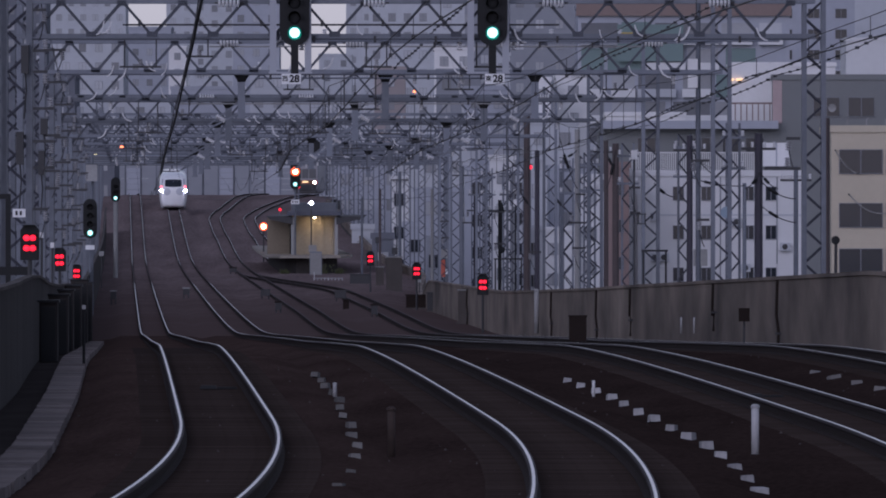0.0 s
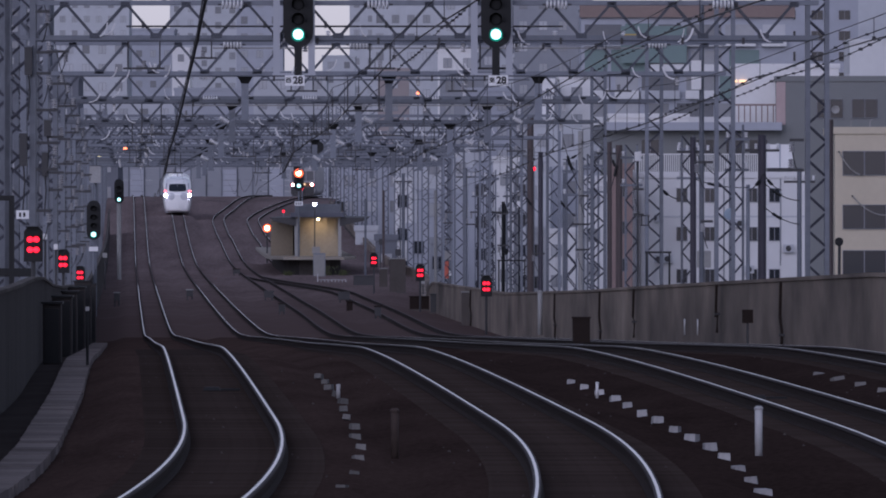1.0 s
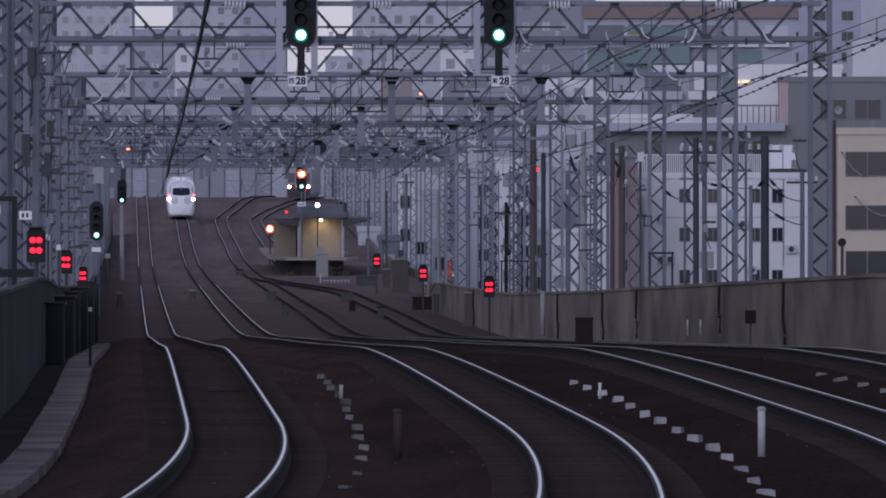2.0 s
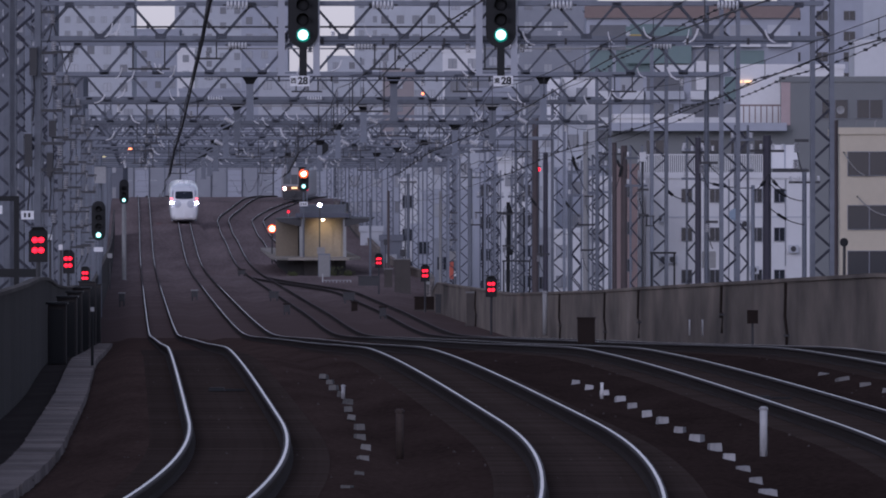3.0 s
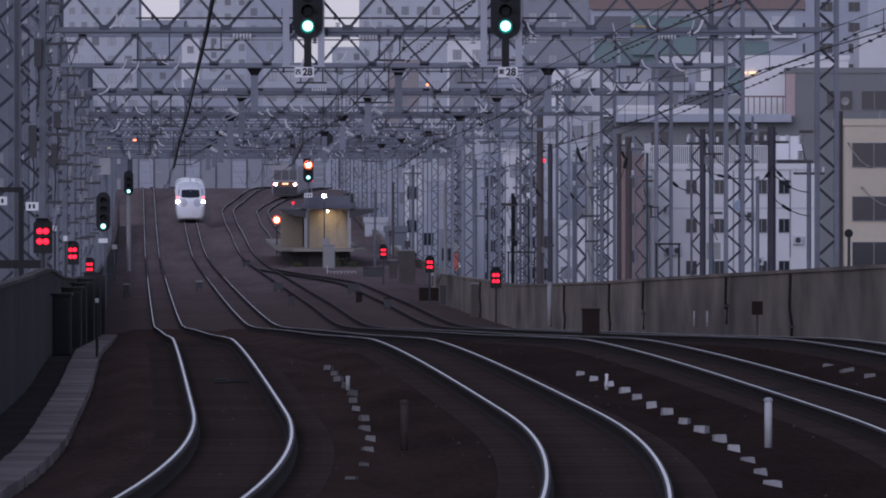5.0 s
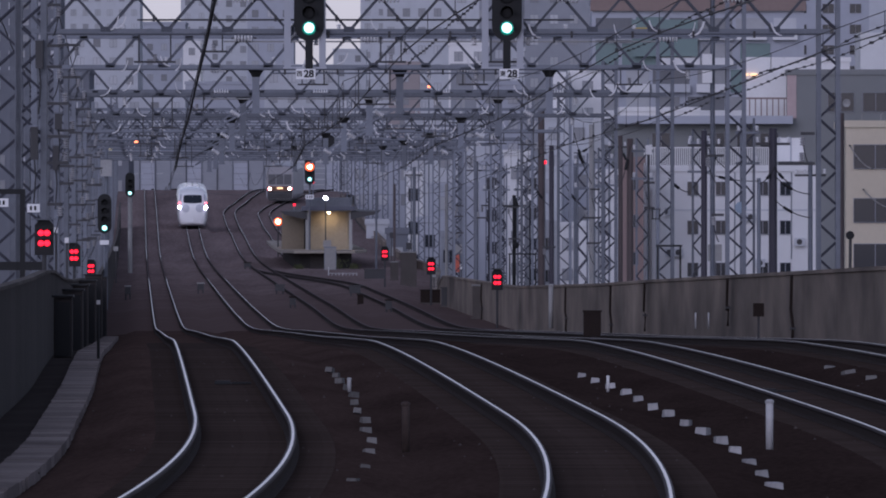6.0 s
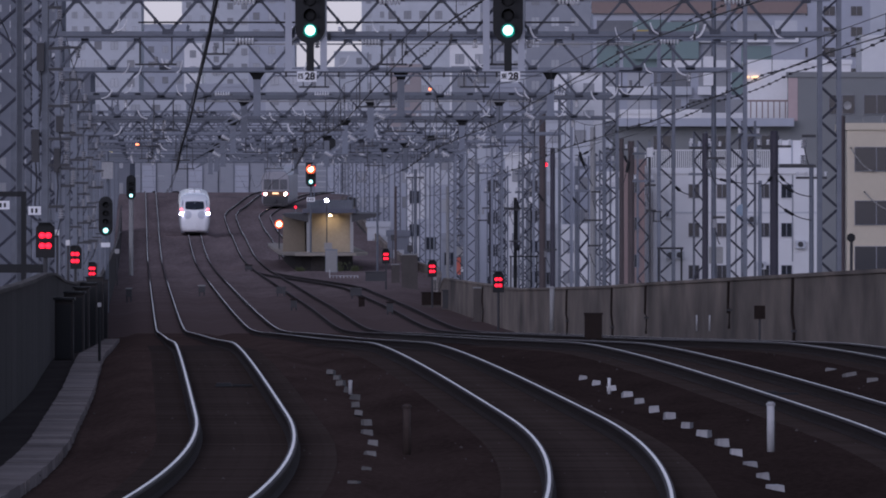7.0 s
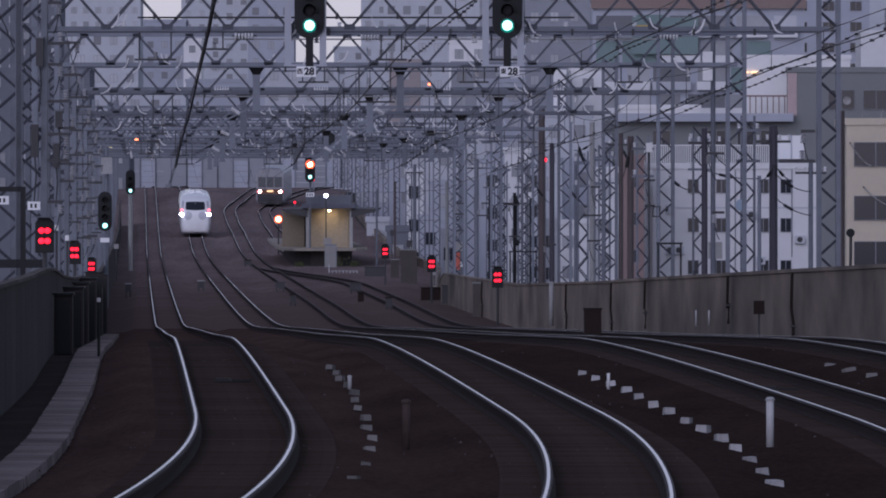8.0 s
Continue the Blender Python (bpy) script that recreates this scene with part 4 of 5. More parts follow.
    part("cabinet_door", Build().box(-0.38, -0.03, 0.1, 0.38, 0.0, 1.65), PALECONC, t)
    part("top_box", Build().box(-0.5, 0.1, 1.75, 0.05, 0.5, 2.2), PALECONC, t)
    q = place(578, 356, 25.3)
    t = thing("platform_lamp", pose(q.x, 712, level(712)), "slim dark lamp pole with a round white lamp", "lamp")
    part("pole", Build().bar((0, 0, -0.2), (0, 0, q.z - level(712)), 0.09, 0.09, 8), DARKSTEEL, t)
    part("globe", Build().lathe((0, -0.1, q.z - level(712) - 0.12), [(0.04, 0.04), (0.11, 0.08), (0.14, 0.16), (0.11, 0.24), (0.04, 0.28)], 12), WHITELAMP, t, "bright white round lamp")
    q = place(494, 397, 24.0)
    t = thing("warning_lamp", pose(q.x, q.y, q.z), "amber warning lamp on a short dark post", "lamp")
    part("lens", Build().disc(0, 0, 0, 0.19, 0.06), AMBER, t, "glowing amber lens")
    part("lens_halo", Build().disc(0, 0.02, 0, 0.31, 0.03), AMBERHALO, t, "orange ring added as lamp halo")
    part("housing", Build().bar((0, 0.01, 0), (0, 0.3, 0), 0.5, 0.5, 10), BLACK, t)
    part("post", Build().bar((0, 0.2, -2.6), (0, 0.2, 0), 0.1, 0.1, 6), DARKSTEEL, t)


# ---- trackside ----
def build_trackside():
    rnd = random.Random(3)
    block = Build().loft([[(-0.075, -0.08, 0), (0.075, -0.08, 0), (0.075, 0.08, 0), (-0.075, 0.08, 0)], [(-0.07, -0.07, 0.1), (0.07, -0.07, 0.1), (0.07, 0.07, 0.1), (-0.07, 0.07, 0.1)]]).mesh("marker_block")
    block.materials.append(mat("chipped_white_paint", (0.34, 0.335, 0.34), 0.8, 0, 14, 0.7, 0.1, 0.6, 0.7))
    dim = block.copy()
    dim.materials[0] = mat("soiled_white_paint", (0.15, 0.145, 0.14), 0.8, 0, 12, 0.5, 0.1, 0.5, 0.8)
    for c, first, step, n, lean in ((1.21, 96.6, 5.0, 13, 0.53), (5.2, 96, 4.46, 14, 0.36), (9.62, 141.0, 4.6, 5, 0.05)):
        for i in range(n):
            d = first + step * i + rnd.uniform(-0.5, 0.5)
            p = at(d, c + lean * min(1, (d - first) / 45) + rnd.uniform(-0.03, 0.03), -0.21 if c < 2 else -0.27)
            size = rnd.uniform(0.78, 0.95) * (0.82 if c < 2 else 1.25 if c > 9 else 1)
            o = new("marker_block", block if 2 < c < 9 else dim)
            o.matrix_basis = pose(p.x, p.y, p.z, rnd.uniform(-12, 4), rnd.uniform(-8, 8), rnd.uniform(-25, 25)) @ Matrix.Scale(size, 4)
            tagged(o, "small white painted concrete block on the ballast", "block", "white marker blocks")

    def post(name, px, py, s, h, w, material, label):
        p = place(px, py, s)
        t = thing(name, pose(p.x, p.y, p.z), label, "post", "trackside posts")
        part("shaft", Build().lathe((0, 0, 0), [(w / 2, -0.06), (w / 2, h * 0.5), (w / 2, h - w * 0.4)], 14), material, t, smooth=True)
        part("cap", Build().lathe((0, 0, h - w * 0.4), [(w * 0.62, 0), (w * 0.62, w * 0.25), (w * 0.35, w * 0.5)], 12), material, t)

    post("white_post", 1364, 790, 168, 0.46, 0.08, WORN, "short white painted post in the ballast")
    post("brown_post", 720, 795, 170, 0.46, 0.08, mat("rusty_post_paint", (0.058, 0.043, 0.038), 0.8, 0, 14, 0.6, 0.2, 0.6, spec=0.2), "short rusty brown post in the ballast")
    post("small_post", 620, 690, 136, 0.12, 0.05, WORN, "stubby pale post between the tracks")
    post("small_post", 1078, 690, 134, 0.15, 0.04, WHITEPAINT, "stubby pale post between the tracks")
    post("tall_white_post", 977, 583, 50, 1.5, 0.17, PALECONC, "tall pale concrete post before the wall")
    for x in (1233, 1256, 1314):
        post("small_post", x, 582, 70, 0.34, 0.045, WORN, "slim white post at the foot of the wall")
    p = place(1050, 600, 77)
    t = thing("relay_box", pose(p.x, p.y, p.z), "dark brown equipment box on a post", "box")
    part("box_body", Build().box(-0.2, -0.12, 0, 0.2, 0.12, 0.56), BROWN, t)
    part("lid", Build().box(-0.22, -0.14, 0.56, 0.22, 0.14, 0.6), BROWN, t)
    part("post", Build().box(-0.05, -0.05, -0.9, 0.05, 0.05, 0), DARKSTEEL, t)


def utility_pole(x, s, ytop, w, material, arms, label):
    p = place(x, ytop, s)
    base = -9.0
    t = thing("utility_pole", pose(p.x, p.y, base), label, "pole", "utility poles")
    h = p.z - base
    part("shaft", Build().loft([[(r * math.cos(math.tau * j / 10), r * math.sin(math.tau * j / 10), z) for j in range(10)] for r, z in ((w / 2 * 1.15, 0), (w / 2, h))]), material, t)
    for i in range(arms):
        z = h - 0.5 - 1.5 * i
        a = part("crossarm", Build().box(-0.55, -0.05, z - 0.04, 0.55, 0.05, z + 0.04), DARKSTEEL, t)
        for q in (-0.5, -0.2, 0.2, 0.5):
            part("insulator", Build().lathe((q, 0, z + 0.05), insulator(3, 0.06), 7), PORCELAIN, a)


def build_poles():
    purple = mat("dark_painted_pole", (0.046, 0.042, 0.06), 0.6, 0, 3, 0.2, 0)
    rusty = mat("rust_brown_pole", (0.085, 0.067, 0.068), 0.7, 0, 3, 0.3, 0)
    for x, s, y, w, m, arms in ((1248, 52, 236, 0.2, purple, 1), (1370, 55, 232, 0.26, purple, 1), (1117, 47, 250, 0.24, rusty, 0), (1436, 50, 290, 0.16, GALV, 1), (1345, 48, 320, 0.14, GALV, 0),
                                (1049, 44, 225, 0.2, PALECONC, 0), (978, 42, 262, 0.2, purple, 0), (960, 40, 200, 0.28, rusty, 0), (912, 38, 350, 0.16, BLACK, 1), (1100, 40, 245, 0.2, rusty, 1),
                                (1020, 37, 300, 0.15, GALV, 0), (935, 36, 300, 0.14, PALECONC, 0), (845, 33, 290, 0.2, GALV, 1), (792, 31, 330, 0.16, PALECONC, 0), (735, 29, 300, 0.2, GALV, 1), (700, 27, 330, 0.16, rusty, 0),
                                (868, 34, 340, 0.14, purple, 0), (815, 30, 270, 0.18, GALV, 0), (668, 26, 345, 0.15, GALV, 0), (1489, 71, 205, 0.2, rusty, 0)):
        utility_pole(x, s, y, w, m, arms, "tall slim pole outside the railway wall")


def build_equipment():
    # point machines and junction boxes between the tracks in the dip
    for x, y, w, h, m in ((357, 512, 0.36, 0.34, PALECONC), (497, 514, 0.5, 0.3, DARKSTEEL), (630, 518, 0.6, 0.35, DARKSTEEL), (228, 520, 0.3, 0.4, PALECONC), (690, 548, 0.3, 0.4, BROWN), (440, 470, 0.5, 0.3, BROWN), (520, 540, 0.3, 0.35, BROWN)):
        s = (y + 14 - 339) / 5.75
        p = place(x, y + 14, s)
        t = thing("junction_box", pose(p.x, p.y, p.z), "small metal junction box on dark legs beside the track", "box", "junction boxes")
        part("box_body", Build().box(-w / 2, 0, 0.25, w / 2, 0.3, 0.25 + h), DARKSTEEL, t)
        part("lid", Build().box(-w / 2 - 0.03, -0.03, 0.25 + h, w / 2 + 0.03, 0.33, 0.31 + h), m, t)
        for q in (-1, 1):
            part("leg", Build().box(q * w * 0.35 - 0.04, 0.1, -0.1, q * w * 0.35 + 0.04, 0.2, 0.25), DARKSTEEL, t)
    # pipes and a box on the parapet wall
    for x, h0 in ((1083, 0.0), (1404, 0.0), (1143, 0.3), (854, 0.0), (1003, 0.2), (1290, 0.5)):
        d = 15.05 / ((x - 784) / F + 0.02987)
        p = at(d, 13.86, -0.3)
        t = thing("drain_pipe", pose(*p), "thin dark drain pipe down the parapet wall", "pipe", "drain pipes")
        part("pipe", Build().tube([(0, 0, h0), (0.02, 0, 0.5 + h0), (-0.02, 0.3, 0.9), (0, 0.3, wall_top(d) - p.z - 0.1)], 0.07, 6), BROWN, t)
        part("bracket", Build().box(-0.06, -0.06, 0.45 + h0, 0.08, 0.06, 0.5 + h0), DARKSTEEL, t)
    d = 15.0 / ((1360 - 784) / F + 0.02987)
    p = at(d, 13.6, -0.3)
    t = thing("relay_box", pose(*p), "small brown box on a post before the wall", "box")
    zz = EYE[2] - (553 - 339) * d / F - p.z
    part("box_body", Build().box(-0.13, -0.1, zz - 0.16, 0.13, 0.1, zz + 0.16), BROWN, t)
    part("post", Build().box(-0.03, -0.03, -0.2, 0.03, 0.03, zz - 0.16), DARKSTEEL, t)
    # concrete stubs and low dark cabinets between the platform end and the wall
    for x, y, s, w, h, m in ((725, 527, 30, 0.95, 2.1, CONC), (700, 515, 28.5, 0.5, 1.3, CONC), (768, 545, 35, 1.25, 0.7, BROWN), (792, 552, 36, 0.5, 0.95, DARKSTEEL), (665, 502, 28, 1.3, 0.75, DARKSTEEL), (640, 540, 36, 0.3, 0.6, BROWN), (845, 572, 40, 0.35, 1.5, CONC)):
        p = place(x, y, s)
        p.z = level(p.y) - 0.36
        t = thing("trackside_cabinet", pose(*p), "squat soiled cabinet or concrete stub beside the tracks", "cabinet", "trackside cabinets")
        part("cabinet_body", Build().loft([[(-w / 2 * q, -0.3 * q, z), (w / 2 * q, -0.3 * q, z), (w / 2 * q, 0.3 * q, z), (-w / 2 * q, 0.3 * q, z)] for q, z in ((1, 0), (1, h - 0.05), (0.94, h))]), m, t)
        part("cabinet_lid", Build().box(-w / 2 - 0.04, -0.34, h, w / 2 + 0.04, 0.34, h + 0.06), PALECONC if m is CONC else m, t)
        part("plinth", Build().box(-w / 2 - 0.08, -0.36, -0.05, w / 2 + 0.08, 0.36, 0.1), CONC, t)
    # cabinets and a thin marker post before the west fence
    for d, w, h in ((178, 0.32, 1.15), (205, 0.4, 1.3), (232, 0.34, 1.5), (262, 0.45, 1.7), (300, 0.5, 2.0), (345, 0.5, 2.1)):
        p = at(d, -2.5, -0.35)
        t = thing("signal_cabinet", pose(*p), "dark metal signal cabinet against the fence", "cabinet", "signal cabinets")
        part("cabinet_body", Build().box(-w / 2, -0.25, 0, w / 2, 0.25, h), FENCE, t)
        part("cabinet_door", Build().box(-w / 2 + 0.03, -0.28, 0.12, w / 2 - 0.03, -0.25, h - 0.08), BLACK, t)
        part("cabinet_roof", Build().box(-w / 2 - 0.03, -0.31, h, w / 2 + 0.03, 0.28, h + 0.04), BLACK, t)
    p = place(176, 640, 105)
    t = thing("marker_post", pose(*p), "thin dark post with a pale cap by the trough", "post")
    part("shaft", Build().bar((0, 0, -0.1), (0, 0, 0.92), 0.05, 0.05, 8), BLACK, t)
    part("cap", Build().box(-0.03, -0.03, 0.92, 0.03, 0.03, 0.99), WORN, t)
    # slim lattice masts outside the wall, between the gantries
    mast_me, brace_me = Build().box(-0.035, -0.035, 0, 0.035, 0.035, 9.5).mesh("column_chord"), zigzag(9.5, 0.42, 0.5).mesh("bracing")
    cross_me = Build().box(-0.4, -0.05, 0, 0.4, 0.05, 0.08).mesh("crossarm")
    ins_me = Build().lathe((0, 0, 0), insulator(3, 0.07), 7).mesh("insulator")
    rnd = random.Random(8)
    for i in range(16):
        d = 335 + 19.5 * i + rnd.uniform(-5, 5)
        wide = 5.0 * ease((d - 498) / 220)
        p = at(d, 17.2 + wide + rnd.uniform(-0.6, 1.6), -2.6)
        t = thing("lattice_mast", pose(*p), "slim grey lattice mast outside the wall", "mast", "lattice masts")
        lattice_column(t, 0, 0, mast_me, brace_me, 0.42)
        for z in (9.0, 8.0):
            o = part("crossarm", cross_me, GALV, t)
            o.location = (0, -0.25, z)
            for q in (-0.3, 0.3):
                part("insulator", ins_me, PORCELAIN, o, "white porcelain insulator").location = (q, 0, 0.1)
    # a black loudspeaker under a beam, and a pale cabinet on a west pole
    p = place(583, 256, 41.6)
    t = thing("loudspeaker", pose(*p), "black hooded loudspeaker hung below a gantry beam", "loudspeaker")
    part("housing", Build().loft([[(-q, -q, z), (q, -q, z), (q, q, z), (-q, q, z)] for q, z in ((0.16, -0.3), (0.26, -0.2), (0.26, 0.2), (0.12, 0.3))]), BLACK, t)
    part("hanger", Build().bar((0, 0, 0.28), (0, 0, 0.75), 0.06, 0.06, 6), DARKSTEEL, t)
    p = place(190, 302, 37.0)
    t = thing("pole_cabinet", pose(p.x, p.y, p.z), "pale metal cabinet on a slim pole beside the fence", "cabinet")
    part("cabinet_body", Build().box(-0.27, -0.2, -0.4, 0.27, 0.2, 0.4), WORN, t)
    part("cabinet_roof", Build().box(-0.3, -0.23, 0.4, 0.3, 0.23, 0.45), GALV, t)
    part("pole", Build().bar((0, 0.25, -7.5), (0, 0.25, 0.9), 0.14, 0.14, 8), GALV, t)
    # flat transponder between the rails
    for c, d in ((0.0, 143.0), (7.3, 137.0)):
        p = at(d, c, -0.15)
        t = thing("track_transponder", pose(*p), "flat dark transponder plate between the rails", "plate", "track transponders")
        part("plate", Build().loft([[(-0.12, -0.1, 0), (0.12, -0.1, 0), (0.12, 0.1, 0), (-0.12, 0.1, 0)], [(-0.1, -0.08, 0.05), (0.1, -0.08, 0.05), (0.1, 0.08, 0.05), (-0.1, 0.08, 0.05)]]), BLACK, t)
        part("cable_duct", Build().box(0.12, -0.03, 0.0, 0.4, 0.03, 0.03), BLACK, t)
    # dark bracket with two pale plates beside the west columns
    p = place(42, 480, 75.3)
    t = thing("sign_bracket", pose(p.x, p.y, p.z), "dark steel bracket frame with two pale plates", "bracket")
    part("post", Build().box(-0.06, -0.06, -2.2, 0.06, 0.06, 1.85), BLACK, t)
    part("arm", Build().box(-1.4, -0.05, 1.75, 0.06, 0.05, 1.87), BLACK, t)
    part("lower_arm", Build().box(-1.4, -0.05, -0.04, 0.46, 0.1, 0.16), BLACK, t)
    for x, z in ((-0.48, 1.55), (0.26, 1.42)):
        q = part("plate", Build().box(x - 0.15, -0.09, z - 0.1, x + 0.15, -0.06, z + 0.1), PLATE, t, "pale plate with unreadable marks")
        for k in (-0.06, 0.04):
            part("mark", Build().box(x + k - 0.025, -0.1, z - 0.05, x + k + 0.025, -0.091, z + 0.05), BLACK, q)
    # small lamps on slim masts along the line
    amber = glow("far_orange_lamp", (1.0, 0.25, 0.08), 3)
    yellow = glow("far_yellow_lamp", (1.0, 0.85, 0.3), 3)
    for x, y, s, m in ((243, 257, 35.3, amber), (197, 269, 30.735, yellow), (761, 158, 26, amber), (966, 292, 36, RED), (523, 367, 23, RED), (556, 327, 24, RED), (777, 523, 33, WHITELAMP)):
        p = place(x, y, s)
        t = thing("mast_lamp", pose(*p), "small lit lamp on a steel bracket or slim mast", "lamp", "mast lamps")
        part("lamp_glass", Build().disc(0, 0, 0, 0.1, 0.05), m, t, "small glowing lamp")
        part("lamp_hood", Build().box(-0.14, -0.05, 0.12, 0.14, 0.15, 0.16), BLACK, t)
        if x < 250:
            part("bracket", Build().box(-0.04, 0.05, -0.04, 0.04, 0.5, 0.04), GALV, t)
        else:
            part("mast", Build().bar((0, 0.08, -p.z - 3.3 if y < 480 else -0.6), (0, 0.08, 0.14), 0.08, 0.08, 6), GALV, t)


# ---- fittings on the columns and poles ----
def droop(a, b, sag, n=8):
    """Points of a slack cable from a to b."""
    a, b = Vector(a), Vector(b)
    return [a.lerp(b, k / n) + Vector((0, 0, -4 * sag * (k / n) * (1 - k / n))) for k in range(n + 1)]


def build_fittings():
    rnd = random.Random(41)
    stack_me = Build().lathe((0, 0, 0), insulator(4, 0.075), 8).mesh("insulator")
    # side arms with insulator stacks up the columns of the nearer gantries
    for i, d in enumerate(GANTRY_D[:8]):
        wide = 5.0 * ease((d - 498) / 220)
        for c, way, n in ((WEST + 0.38, 1, 7), (EAST + wide - 0.38, -1, 3)):
            for k in range(n):
                z = 3.2 + 0.78 * k + rnd.uniform(-0.2, 0.2)
                if rnd.random() < 0.2:
                    continue
                p = at(d - 0.42, c, z)
                t = thing("side_arm", pose(*p), "dark side arm with a porcelain insulator on a gantry column", "bracket", "column side arms")
                reach = way * rnd.uniform(0.3, 0.6)
                part("arm", Build().box(min(0, reach), -0.04, -0.035, max(0, reach), 0.1, 0.035), DARKSTEEL, t)
                o = part("insulator", stack_me, SOOTY, t, "soiled grey porcelain insulator")
                o.location = (reach * 0.85, 0.02, 0.035 if k % 2 else -0.29)
                if k % 2 == 0 and i < 6:
                    part("jumper_cable", Build().tube(droop((reach * 0.9, 0.02, -0.1), (reach * 0.4, 0.05, -0.75), 0.12), 0.03, 5), WIRE, t, "dark slack jumper cable")
        # switch boxes strapped to the columns
        for c, z in ((WEST + 0.3, 6.0), (WEST + 0.2, 4.4)) if i < 2 else ():
            h = rnd.uniform(0.4, 0.8)
            p = at(d - 0.52, c + rnd.uniform(-0.15, 0.15), z + rnd.uniform(-0.5, 0.5))
            t = thing("switch_box", pose(*p), "dark switch box strapped to a gantry column", "box", "column switch boxes")
            w = rnd.uniform(0.14, 0.2)
            part("box_body", Build().box(-w / 2, -0.1, 0, w / 2, 0.16, h), DARKSTEEL, t)
            part("lid", Build().box(-w / 2 - 0.02, -0.13, h, w / 2 + 0.02, 0.17, h + 0.04), GALV, t)
            part("cable", Build().tube([(0, 0, 0), (0.03, 0, -0.4), (-0.02, 0, -1.1)], 0.04, 5), WIRE, t)
    # slack cables with dark sleeves on the poles before the white block
    for px, py, s, x2, y2, sag in ((1372, 300, 55, 1404, 330, 0.1), (1372, 315, 55, 1436, 348, 0.15), (1372, 358, 55, 1436, 390, 0.12), (1372, 300, 55, 1345, 330, 0.12), (1250, 310, 52, 1345, 325, 0.1), (1248, 255, 52, 1290, 305, 0.12), (1185, 320, 56, 1222, 345, 0.1),
                                   (1117, 262, 47, 1100, 330, 0.2), (1100, 262, 44, 1120, 300, 0.15), (1018, 240, 45, 1049, 330, 0.2), (1049, 262, 44, 1017, 275, 0.1), (1001, 330, 44, 1040, 375, 0.15), (945, 330, 41, 978, 372, 0.12)):
        a, b = place(px, py, s), place(x2, y2, s)
        t = thing("slack_cable", pose(*a), "slack service cable with a dark sleeve between poles", "cable", "slack cables")
        pts = droop((0, -0.15, 0), b - a + Vector((0, -0.15, 0)), sag)
        part("cable", Build().tube(pts, 0.035, 5), WIRE, t)
        part("sleeve", Build().tube(pts[2:5], 0.11, 6), BLACK, t, "thick black cable sleeve")
    for px, py, s, x2, y2, sag in ((1506, 262, 26.01, 1545, 303, 0.3), (1530, 340, 26.01, 1600, 372, 0.5), (1255, 262, 23.31, 1290, 294, 0.3)):
        a, b = place(px, py, s), place(x2, y2, s)
        t = thing("pale_cable", pose(*a), "pale slack cable before the buildings", "cable", "pale cables")
        part("cable", Build().tube(droop((0, 0, 0), b - a, sag, 12), 0.075, 5), PALECONC, t)
        for q in (Vector((0, 0, 0)), b - a):
            part("hook", Build().box(q.x - 0.05, -0.05, q.z - 0.05, q.x + 0.05, 0.3, q.z + 0.05), DARKSTEEL, t)
    # round dishes on the roofs and a round mirror on a pole
    for px, py, s, r in ((1500, 187, 20.513, 0.36), (1390, 112, 18.01, 0.3)):
        p = place(px, py, s)
        t = thing("satellite_dish", pose(*p), "pale round satellite dish on a bracket", "dish", "satellite dishes")
        part("dish", Build().loft([[(q * r * math.cos(math.tau * k / 16), y, q * r * math.sin(math.tau * k / 16)) for k in range(16)] for q, y in ((0.3, 0.12), (0.75, 0.07), (1.0, 0.0), (0.95, 0.0), (0.7, 0.05), (0.2, 0.1))]), PALECONC, t)
        part("bracket", Build().bar((0, 0.1, 0), (0, 0.6, -0.2), 0.06), DARKSTEEL, t)
    p = place(1313, 372, 62)
    t = thing("round_sign", pose(*p), "pale blue round sign on a column", "sign")
    part("plate", Build().disc(0, 0, 0, 0.17, 0.03), mat("faded_blue_enamel", (0.28, 0.36, 0.46), 0.5, 0, 6, 0.3, 0, 0.4), t)
    part("bracket", Build().box(-0.04, 0, -0.04, 0.04, 0.35, 0.04), DARKSTEEL, t)
    # open black frames standing behind the wall
    for x0, x1, y0, y1, s, w in ((1166, 1206, 438, 500, 58, 0.06), (904, 950, 453, 512, 43, 0.06), (1157, 1169, 374, 391, 57, 0.035)):
        a, b = place(x0, y1, s), place(x1, y0, s)
        t = thing("steel_frame", pose(*a), "open black steel frame behind the parapet wall", "frame", "steel frames")
        u, h = b.x - a.x, b.z - a.z
        part("crossbar", Build().box(-w, -w / 2, h - w, u + w, w / 2, h), BLACK, t)
        for x in (0, u):
            part("upright", Build().box(x - w / 2, -w / 2, -2.5 if y1 > 450 else 0, x + w / 2, w / 2, h - w), BLACK, t)
        if y1 < 450:
            part("crossbar", Build().box(-w, -w / 2, -w, u + w, w / 2, 0), BLACK, t)
    p = place(915, 440, 38)
    t = thing("pole_switch", pose(*p), "black switch box and finial on a dark pole", "switch")
    part("box_body", Build().lathe((0, -0.15, -0.1), [(0.08, 0), (0.15, 0.06), (0.15, 0.2), (0.08, 0.28)], 8), BLACK, t)
    part("finial", Build().lathe((0, -0.12, 1.75), [(0.05, 0), (0.12, 0.08), (0.12, 0.2), (0.02, 0.5)], 8), BLACK, t)
    part("rod", Build().bar((0, -0.12, 0), (0, -0.12, 1.8), 0.07, 0.07, 6), BLACK, t)
    p = place(1506, 421, 60)
    t = thing("horn_speaker", pose(*p), "dark horn loudspeaker on a slim pole behind the wall", "loudspeaker")
